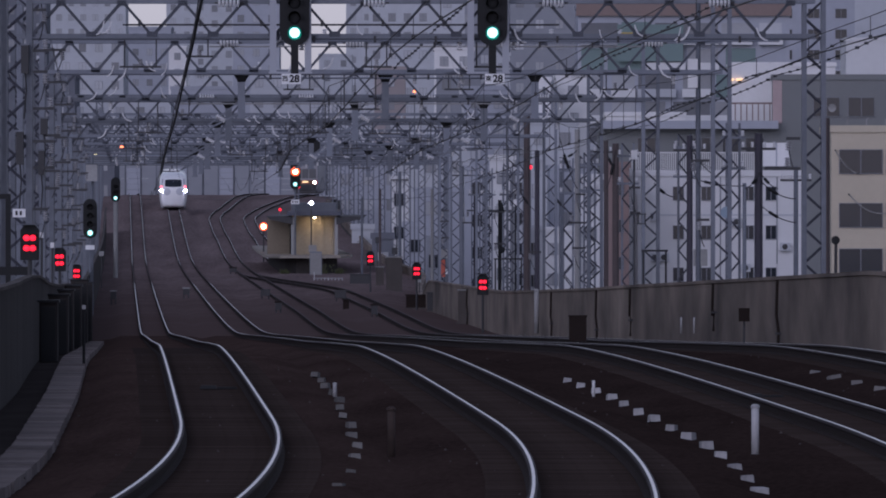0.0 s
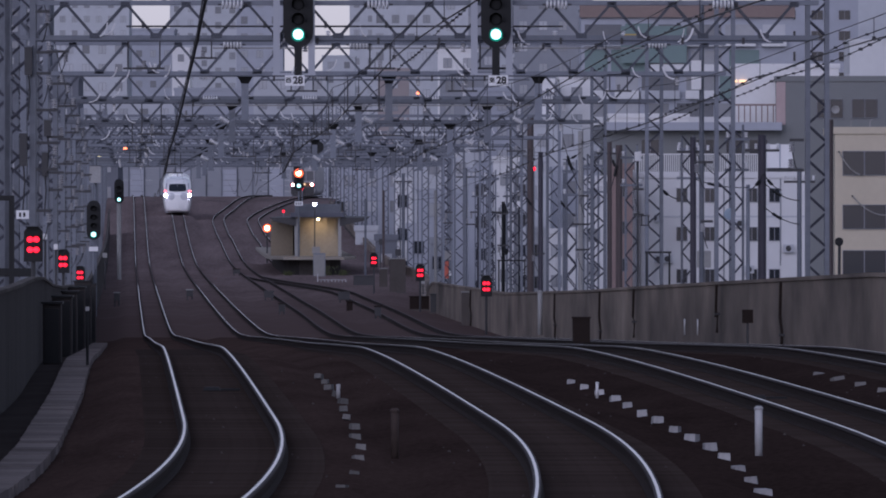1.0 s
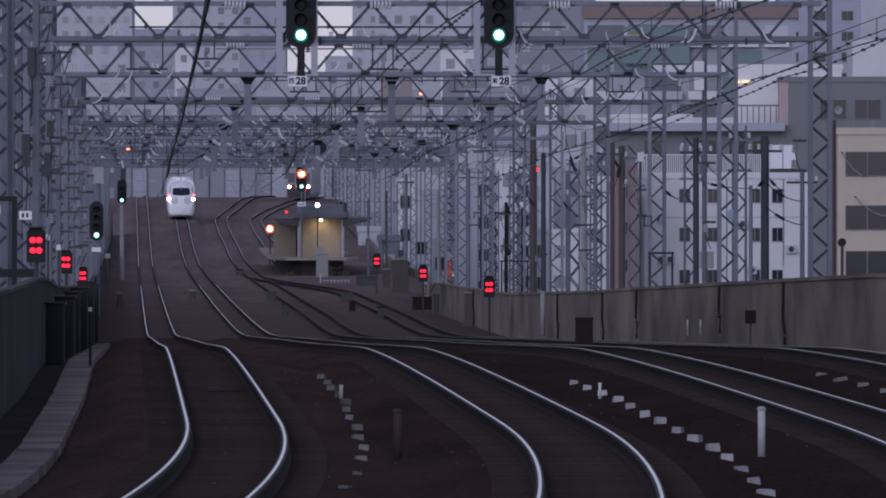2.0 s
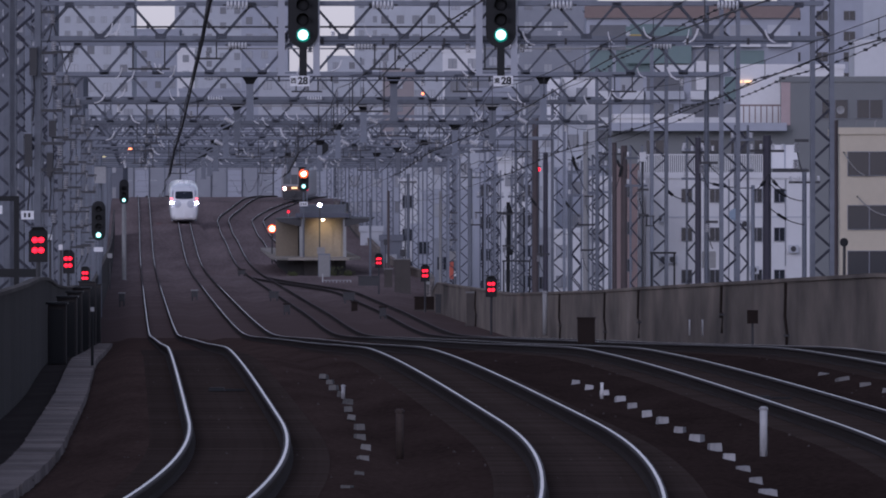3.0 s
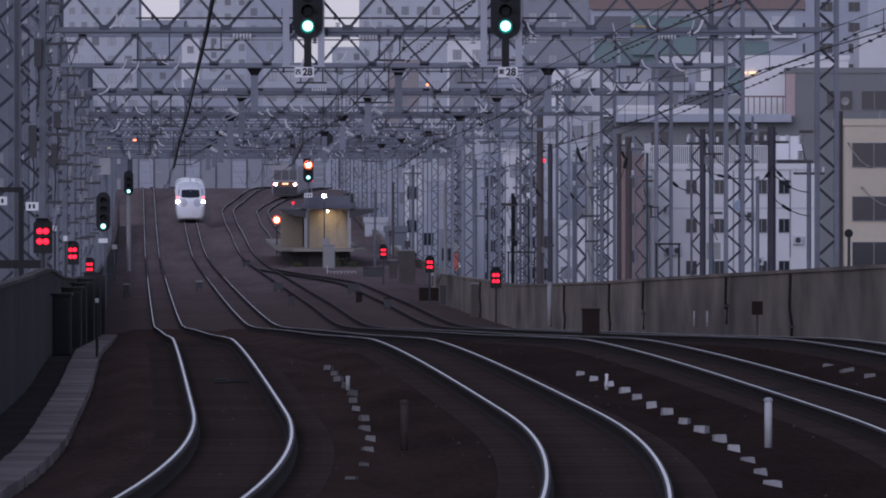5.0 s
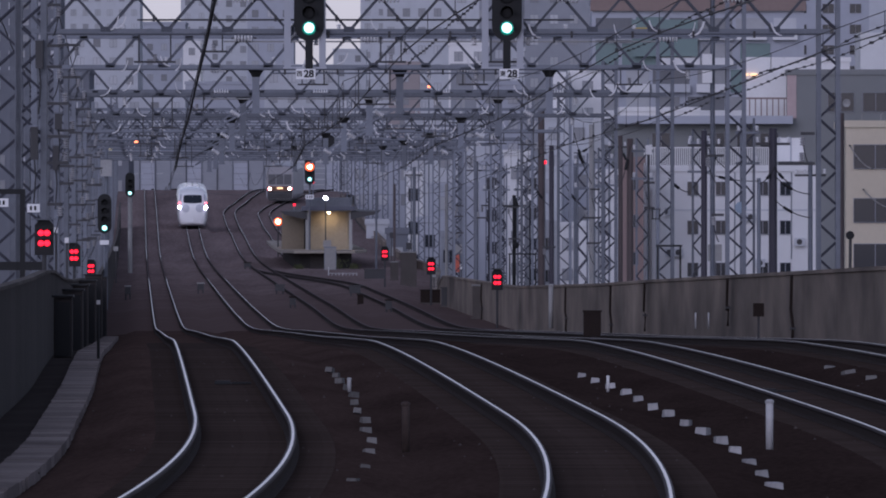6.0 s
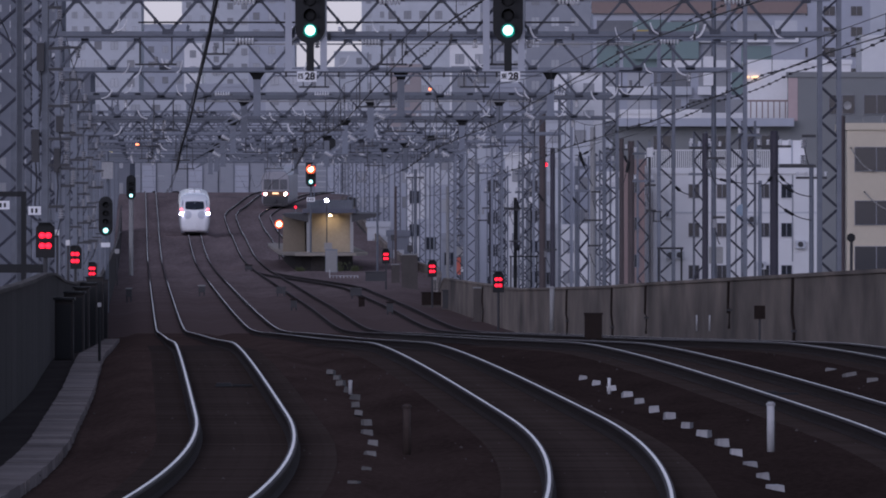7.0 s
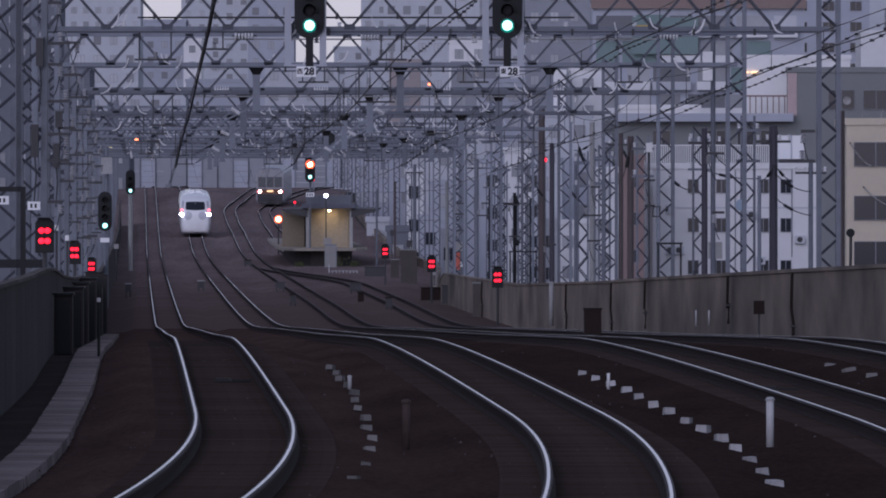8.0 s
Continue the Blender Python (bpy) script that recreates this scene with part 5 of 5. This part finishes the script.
    part("horn", Build().loft([[(r * math.cos(math.tau * k / 12), y, r * math.sin(math.tau * k / 12)) for k in range(12)] for r, y in ((0.13, -0.16), (0.12, -0.14), (0.07, 0.02), (0.05, 0.18))]), BLACK, t)
    part("pole", Build().bar((0, 0.1, -2.6), (0.02, 0.1, -0.03), 0.09, 0.09, 8), DARKSTEEL, t)
    # an orange-red banner and pale boxes beyond the wall
    p = place(811, 470, 32)
    t = thing("banner", pose(*p), "faded orange-red upright banner on a pole", "banner")
    part("cloth", Build().box(-0.13, 0, -0.5, 0.13, 0.03, 0.45), mat("faded_orange_cloth", (0.5, 0.12, 0.08), 0.8, 0, 6, 0.4, 0.1, 0.5), t)
    part("pole", Build().bar((0.16, 0.02, -2.2), (0.16, 0.02, 0.5), 0.04, 0.04, 6), GALV, t)
    for px, py, s, w, h, m in ((815, 445, 32, 0.5, 0.5, PALECONC), (819, 477, 32, 0.2, 0.25, WHITEPAINT), (726, 440, 30, 0.35, 0.4, DARKSTEEL), (695, 421, 29, 0.22, 0.35, DARKSTEEL), (770, 490, 33.5, 0.2, 0.35, PALECONC),
                               (940, 355, 40, 0.2, 0.3, WHITEPAINT), (940, 336, 40, 0.18, 0.18, PALECONC), (1267, 452, 54, 0.46, 0.55, PALECONC), (1150, 270, 55, 0.2, 0.3, WHITEPAINT), (101, 412, 72, 0.1, 0.14, WHITEPAINT), (120, 430, 60, 0.12, 0.16, WHITEPAINT), (207, 445, 38, 0.22, 0.22, PALECONC)):
        p = place(px, py, s)
        t = thing("equipment_box", pose(*p), "small metal equipment box on a slim stem", "box", "equipment boxes")
        part("box_body", Build().loft([[(-q * w / 2, -q * 0.1, z), (q * w / 2, -q * 0.1, z), (q * w / 2, q * 0.1, z), (-q * w / 2, q * 0.1, z)] for q, z in ((0.94, -h / 2), (1, -h / 2 + 0.02), (1, h / 2 - 0.02), (0.9, h / 2))]), m, t)
        part("stem", Build().bar((0, 0.12, -1.6 if py > 400 else -p.z - 9), (0, 0.12, h / 2), 0.06, 0.06, 6), DARKSTEEL, t)


# ---- buildings ----
def windows_on(parent, xs, zs, w, h, y, pane=None):
    for x in xs:
        for z in zs:
            f = part("window", Build().box(x - w / 2, y - 0.06, z - h / 2, x + w / 2, y + 0.02, z + h / 2), pane or GLASS, parent)
            b = Build()
            for a, c0, e, g in ((-w / 2 - 0.04, -h / 2 - 0.04, w / 2 + 0.04, -h / 2), (-w / 2 - 0.04, h / 2, w / 2 + 0.04, h / 2 + 0.04), (-w / 2 - 0.04, -h / 2, -w / 2, h / 2), (w / 2, -h / 2, w / 2 + 0.04, h / 2), (-0.03, -h / 2, 0.03, h / 2)):
                b.box(x + a, y - 0.1, z + c0, x + e, y, z + g)
            part("frame", b, NOSEGREY, f)


def building(x0, x1, ytop, s, material, label, name="building", depth=18, rows=None, cols=None, win=(1.6, 1.3), first=None, step=3.0, pane=None):
    """A block whose front stands at a distance F / s, with its roof line at ytop; base on the city ground."""
    a, b = place(x0, ytop, s), place(x1, ytop, s)
    h = a.z + 9
    t = thing(name, pose((a.x + b.x) / 2, a.y, -9), label, "building")
    w = b.x - a.x
    part("wall", Build().box(-w / 2, 0, 0, w / 2, depth, h), material, t)
    part("parapet", Build().box(-w / 2 - 0.12, -0.12, h - 0.35, w / 2 + 0.12, depth + 0.1, h + 0.12), material, t)
    if cols:
        n = rows or max(1, int((h - 8) / step))
        windows_on(t, [-w / 2 + w * (i + 0.5) / cols for i in range(cols)], [h - (first or 1.9) - step * i for i in range(n)], win[0], win[1], 0, pane)
    return t, w, h


def build_city():
    white = mat("white_render", (0.68, 0.685, 0.70), 0.8, 0, 1.2, 0.12, 0.05, 0.25)
    grey = mat("grey_green_cladding", (0.20, 0.21, 0.215), 0.7, 0, 1.2, 0.1, 0.05, 0.2)
    beige = mat("beige_tile", (0.55, 0.49, 0.385), 0.7, 0, 2, 0.15, 0.05, 0.25)
    # Wall colours with the haze of distance put into their pale, bluish tones.
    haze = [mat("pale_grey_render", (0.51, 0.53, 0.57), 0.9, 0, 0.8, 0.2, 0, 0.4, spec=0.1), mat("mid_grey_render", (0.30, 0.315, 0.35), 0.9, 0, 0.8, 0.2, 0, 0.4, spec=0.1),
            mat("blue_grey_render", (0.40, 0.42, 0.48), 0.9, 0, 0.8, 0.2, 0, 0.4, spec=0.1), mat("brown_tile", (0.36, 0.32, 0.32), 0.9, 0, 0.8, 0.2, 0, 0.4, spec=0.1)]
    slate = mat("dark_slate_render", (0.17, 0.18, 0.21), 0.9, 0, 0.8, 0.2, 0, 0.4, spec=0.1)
    # Far window panes kept pale: the haze sits in their colour.
    hazed_panes = mat("hazed_window", (0.35, 0.36, 0.385), 0.4, 0, 2, 0.2, 0, 0.3, 0.9)
    # Red-brown greyed a little, again haze in the colour.
    brick = mat("red_brown_tile", (0.25, 0.19, 0.175), 0.8, 0, 2, 0.2, 0.05, 0.2)
    teal = mat("teal_panel", (0.17, 0.24, 0.24), 0.6, 0, 2, 0.1, 0, 0.2)

    # white office block with a roof railing
    s = 23.3
    t, w, h = building(1140, 1446, 300, s, white, "white rendered low office block with small dark windows", "white_building")
    x0 = -w / 2
    cols = [(1228 - 1140) / s + x0, (1278 - 1140) / s + x0, (1392 - 1140) / s + x0, (1352 - 1140) / s + x0]
    windows_on(t, cols, [h - 1.65, h - 4.6, h - 7.8], 0.75, 0.98, 0)
    b = Build().box(-w / 2, -0.05, h + 1.42, w / 2 * 0.45, 0.0, h + 1.5)
    part("railing_rail", b, WHITEPAINT, t)
    for i in range(62):
        x = -w / 2 + 0.1 + i * 0.157
        part("railing_bar", Build().box(x - 0.03, -0.05, h + 0.1, x + 0.03, 0.0, h + 1.45), WHITEPAINT, t)
    for k, (x, z) in enumerate(((-4.6, 2.2), (-3.9, 2.2), (1.6, 4.9), (2.3, 1.4), (-4.9, 5.3), (5.3, 3.0))):
        a = part("air_conditioner", Build().box(x - 0.38, -0.42, h - 9 + z, x + 0.38, -0.04, h - 9 + z + 0.6), haze[0], t, "pale outdoor air conditioner unit")
        part("fan_grille", Build().disc(x, -0.42, h - 8.7 + z, 0.22, 0.03, 12), DARKSTEEL, a)
    for x, z0 in ((-5.5, 1), (0.4, 0), (3.2, 0), (4.7, 2)):
        part("downpipe", Build().bar((x, -0.08, h - 9 + z0), (x, -0.08, h - 0.4), 0.09, 0.09, 6), haze[1], t)
    part("service_duct", Build().box(-5.9, -0.5, h - 9, -4.9, -0.03, h - 1.6), white, t)
    part("floor_band", Build().box(-w / 2 - 0.03, -0.04, h - 3.35, w / 2 + 0.03, -0.005, h - 3.22), haze[0], t)
    t9 = thing("equipment_pole", pose(place(1263, 0, 58).x, F / 58, -9), "tall steel pole with pale equipment boxes", "pole")
    part("shaft", Build().bar((0, 0, 0), (0, 0, 17.5), 0.15, 0.15, 10), GALV, t9)
    for yy in (112, 140):
        z = place(0, yy, 58).z + 9
        part("equipment_box", Build().box(-0.32, -0.3, z - 0.2, -0.02, -0.12, z + 0.2), WHITEPAINT, t9, "pale metal equipment box")
    # roof tanks
    t2 = thing("water_tank", pose(place(1404, 0, s).x, F / s + 3, place(0, 300, s).z + 0.12), "white rooftop water tank with pipes", "tank")
    part("tank_body", Build().box(-1.0, 0, 0.3, 1.0, 2, 2.1), WHITEPAINT, t2)
    part("tank_rib", Build().box(-0.05, -0.05, 0.3, 0.05, 0, 2.1), CHEEK, t2)
    part("tank_foot", Build().box(-0.9, 0.1, 0, 0.9, 1.9, 0.3), DARKSTEEL, t2)
    # grey building behind, stepped
    s = 20.5
    t, w, h = building(1396, 1640, 130, s, grey, "grey clad building with dark corner windows", "grey_building", cols=0)
    windows_on(t, [-w / 2 + 4.6, -w / 2 + 7.6], [h - 2.7], 2.2, 1.6, 0)
    part("corner_panel", Build().box(-w / 2 - 0.05, -0.06, h - 4.1, -w / 2 + 0.75, 0.3, h - 0.4), mat("pale_pink_panel", (0.46, 0.36, 0.36), 0.7, 0, 2, 0.2, 0, 0.3), t, "pale pinkish corner panel")
    t, w, h = building(1090, 1396, 222, s, grey, "grey clad lower wing with a dark eave", "grey_building")
    part("eave", Build().box(-w / 2, -1.4, h - 0.1, w / 2 + 0.4, 0.2, h + 0.6), haze[2], t, "pale blue-grey roof eave")
    windows_on(t, [w / 2 - 1.6, w / 2 - 3.6, w / 2 - 6.2, -w / 2 + 4], [h - 1.5], 1.5, 1.2, 0)
    t3 = thing("roof_balcony", pose(place(1360, 0, s).x, F / s + 1, place(0, 215, s).z), "brown railed roof balcony with pale wall", "balcony")
    part("back_wall", Build().box(-2.1, 2.5, 0, 2.0, 2.7, 5.3), WHITEPAINT, t3)
    for x in (-1.7, -1.2, -0.9):
        part("wall_lamp", Build().box(x - 0.16, 2.3, 3.78, x + 0.14, 2.45, 3.92), SIGNLIGHT, t3, "warm lit wall lamp")
    part("hand_rail", Build().box(-2.1, 0, 1.7, 2.1, 0.1, 1.85), brick, t3)
    for i in range(9):
        part("baluster", Build().box(-2.05 + i * 0.5, 0, 0, -1.95 + i * 0.5, 0.08, 1.7), brick, t3)
    # beige block at the edge
    s = 26.0
    t, w, h = building(1499, 1680, 221, s, beige, "beige tiled block with dark strip windows", "beige_building")
    windows_on(t, [-w / 2 + 2.0, -w / 2 + 5.2], [h - 2.35, h - 6.0, h - 9.1], 2.9, 1.6, 0)
    for i in range(3):
        part("roof_pipe", Build().tube([(-w / 2 + 1.1 + i * 1.3, 0.3, h), (-w / 2 + 1.1 + i * 1.3, 0.3, h + 0.5), (-w / 2 + 1.25 + i * 1.3, 0.3, h + 0.65)], 0.08), PALECONC, t)
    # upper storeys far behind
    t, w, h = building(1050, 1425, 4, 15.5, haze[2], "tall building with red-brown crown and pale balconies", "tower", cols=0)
    part("crown", Build().box(-w / 2 - 0.2, -0.5, h - 1.3, w / 2 + 0.2, 0.05, h + 0.15), brick, t, "red-brown crown band")
    # Balcony openings are flat panels, their inner shade put into the colour.
    mat_recess = mat("recess_shade", (0.16, 0.165, 0.18), 0.8, 0, 2, 0.2, 0, 0.3)
    rnd = random.Random(5)
    for k in range(6):
        z = h - 4.6 - 3.0 * k
        x = -w / 2 + 0.4
        while x < w / 2 - 3.0:
            ww = rnd.choice((2.6, 3.4, 4.2))
            if rnd.random() < 0.75:
                part("recess", Build().box(x, -0.05, z + 0.95, x + ww, 0.02, z + 2.5), mat_recess if rnd.random() < 0.6 else hazed_panes, t, "flat panel with the shade of a balcony opening painted in")
                part("balcony", Build().box(x - 0.1, -0.9, z, x + ww + 0.1, -0.06, z + 0.95), white if rnd.random() < 0.5 else haze[0], t, "pale balcony parapet")
            else:
                part("cladding_panel", Build().box(x, -0.12, z, x + ww, -0.03, z + 2.6), teal if rnd.random() < 0.7 else beige, t, "coloured cladding panel")
            x += ww + rnd.choice((0.4, 0.9))
    part("teal_panel", Build().box(-w / 2 + 4.5, -1.1, h - 6.5, -w / 2 + 12, -0.95, h - 2.3), teal, t, "teal cladding panels")
    part("yellow_sign", Build().box(-w / 2 + 4.6, -1.25, h - 4.3, -w / 2 + 6.6, -1.12, h - 3.2), mat("yellow_panel", (0.45, 0.33, 0.08), 0.6, 0, 2, 0.1, 0), t, "faded yellow sign panel")
    t, w, h = building(1325, 1506, 108, 18, WHITEPAINT, "white flat-roofed rooftop structure", "white_building", cols=0)
    part("roof_lamp", Build().box(-w / 2 + 0.1, -0.2, h - 1.9, -w / 2 + 1.0, -0.05, h - 1.55), WARM, t, "warm lit lamp")
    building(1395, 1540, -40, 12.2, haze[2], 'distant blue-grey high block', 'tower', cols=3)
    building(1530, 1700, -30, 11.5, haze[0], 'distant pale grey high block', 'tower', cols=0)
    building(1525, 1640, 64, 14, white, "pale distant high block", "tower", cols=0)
    building(1100, 1240, 196, 17, WHITEPAINT, "white hall with a flat roof", "white_building", cols=0)
    # narrow house fronts beyond the wall
    rnd = random.Random(33)
    x = 650.0
    pinkish = mat("faded_pink_render", (0.27, 0.2, 0.19), 0.85, 0, 1.5, 0.2, 0, 0.3)
    while x < 1125:
        w0 = rnd.uniform(22, 52)
        s = rnd.uniform(17.5, 22.5)
        m = rnd.choice((white, haze[0], haze[1], haze[2], slate, white, haze[0]))
        building(x, x + w0, rnd.uniform(262, 420), s, m, "narrow rendered house front beyond the railway wall", "house", depth=9, cols=1 if rnd.random() < 0.7 else 0, win=(0.9, 1.0), step=2.8, pane=GLASS if rnd.random() < 0.5 else hazed_panes, rows=4)[0]["group"] = "houses beyond the wall"
        x += w0 * rnd.uniform(0.7, 1.1)
    building(1104, 1141, 285, 23.6, pinkish, "narrow faded pink house front beyond the railway wall", "house", depth=9, cols=1, win=(0.7, 0.9), step=2.8, rows=3)
    # boarded barrier closing the line of sight beyond the crest
    t = thing("noise_barrier", pose(place(140, 0, 13.7).x, F / 13.7, 2.4), "grey boarded noise barrier with posts beyond the crest", "barrier")
    for k in range(20):
        for q in range(5):
            z = q * 0.72 + 0.05
            part("barrier_board", Build().box(k * 2.0 + 0.1, 0.02 * (q % 2), z, k * 2.0 + 1.9, 0.12, z + 0.62 + 0.05 * ((k + q) % 2)), (haze[1], haze[1], haze[2])[(k * 5 + q * 3) % 3], t)
        part("barrier_post", Build().box(k * 2.0 - 0.09, -0.12, 0, k * 2.0 + 0.09, 0.1, 4.0), BRACE if k % 2 else GALV, t)
    # the far city
    rnd = random.Random(21)
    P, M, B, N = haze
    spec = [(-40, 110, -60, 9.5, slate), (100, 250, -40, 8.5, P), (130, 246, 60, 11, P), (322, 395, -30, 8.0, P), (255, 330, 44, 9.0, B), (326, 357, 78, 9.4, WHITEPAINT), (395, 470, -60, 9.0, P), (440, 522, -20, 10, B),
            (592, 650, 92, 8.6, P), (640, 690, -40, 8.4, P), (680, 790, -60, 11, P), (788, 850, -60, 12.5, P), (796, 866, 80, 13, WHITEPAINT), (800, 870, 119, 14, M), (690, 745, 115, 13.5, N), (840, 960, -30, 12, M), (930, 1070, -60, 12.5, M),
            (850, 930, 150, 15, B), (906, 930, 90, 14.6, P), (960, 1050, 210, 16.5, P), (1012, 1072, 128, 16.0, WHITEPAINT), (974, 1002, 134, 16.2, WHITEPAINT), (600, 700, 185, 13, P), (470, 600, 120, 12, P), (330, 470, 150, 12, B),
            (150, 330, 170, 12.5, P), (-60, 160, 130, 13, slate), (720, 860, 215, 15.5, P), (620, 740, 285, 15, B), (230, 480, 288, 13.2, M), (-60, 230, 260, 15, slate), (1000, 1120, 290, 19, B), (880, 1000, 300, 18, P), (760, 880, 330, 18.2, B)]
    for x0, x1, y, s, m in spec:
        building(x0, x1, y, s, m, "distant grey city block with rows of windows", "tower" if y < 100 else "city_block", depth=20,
                 cols=max(1, int((x1 - x0) / s / 2.5)), win=(1.1, 1.25), step=3.0, pane=hazed_panes)


# ---- loose stones ----
def build_stones():
    rnd = random.Random(17)
    b = Build()
    for i in range(380):
        d = rnd.uniform(84, 185)
        c = rnd.uniform(-2.0, 12.5)
        q = rnd.uniform(0.01, 0.022)
        near = min(abs(c - k) for k in (0, 3.6, 7.4, 11.1))
        p = at(d, c, (-0.165 if near < 1.3 else -0.25) + q * 0.5)
        pts = [(p.x + q * rnd.uniform(0.7, 1.4) * math.cos(a), p.y + q * rnd.uniform(0.7, 1.4) * math.sin(a), p.z - q * 0.6) for a in (0.3, 1.6, 2.8, 4.0, 5.2)]
        b.add(pts + [(p.x + rnd.uniform(-q, q) * 0.4, p.y + rnd.uniform(-q, q) * 0.4, p.z + q * rnd.uniform(0.4, 1.0))], [(k, (k + 1) % 5, 5) for k in range(5)])
    tagged(part("loose_stones", b, mat("loose_stone", (0.085, 0.072, 0.068), 0.95, 0, 30, 0.5, 0.2, spec=0.1)), "scattered pale stones lying on the ballast", "stones", kind="stuff")


# ---- sleepers, last ----
def build_sleepers():
    me = Build().loft([[(-1.0, -0.11, 0), (1.0, -0.11, 0), (1.0, 0.11, 0), (-1.0, 0.11, 0)], [(-0.98, -0.09, 0.05), (0.98, -0.09, 0.05), (0.98, 0.09, 0.05), (-0.98, 0.09, 0.05)]]).mesh("sleeper")
    me.materials.append(SLEEPER)
    for k in TRACKS:
        a, e = TRACKS[k][2], TRACKS[k][3]
        rest = Build()
        d = max(a, 70)
        while d < min(e, 232):
            p = track_point(k, d, 0, -0.205)
            if 80 < d < 190 and k in "123":
                o = new("sleeper", me)
                o.parent = TRACK_OBJECTS[k]
                o.location = p
            else:
                rest.box(p.x - 1, d - 0.1, p.z, p.x + 1, d + 0.1, p.z + 0.05)
            d += 0.62
        if rest.v and a < 200:
            part("far_sleeper_rest", rest, SLEEPER, TRACK_OBJECTS[k], kind="stuff")


build_ground()
build_tracks()
build_walls()
build_gantries()
build_droppers()
build_conduits()
build_strings()
build_wires()
build_signals()
build_platform()
build_trackside()
build_poles()
build_equipment()
build_fittings()
build_city()
build_stones()
build_sleepers()
express = build_express()
local = build_local()


def motions():
    # the express comes down the grade towards the camera; the commuter train comes over the crest
    rows = []
    for t, d in EXPRESS:
        p, q = track_point("2", d), track_point("2", d + 14)
        rows.append((t, pose(*p, math.degrees(math.atan2(q.z - p.z, 14)), 0, math.degrees(math.atan2(-(q.x - p.x), 14)))))
    walk(express, rows)
    rows = []
    for t, d in LOCAL:
        p, q = track_point("5", d), track_point("5", d + 14)
        rows.append((t, pose(*p, math.degrees(math.atan2(q.z - p.z, 14)), 0, math.degrees(math.atan2(-(q.x - p.x), 14)))))
    walk(local, rows)


EXPRESS = ((0, 981), (1.5, 960), (3, 936), (4.5, 914), (6, 893), (7, 878.5), (8, 858))
LOCAL = ((0, 1088), (1.5, 1068), (3, 1048), (4.5, 1028), (6, 1008.5), (7, 996), (8, 984))
motions()
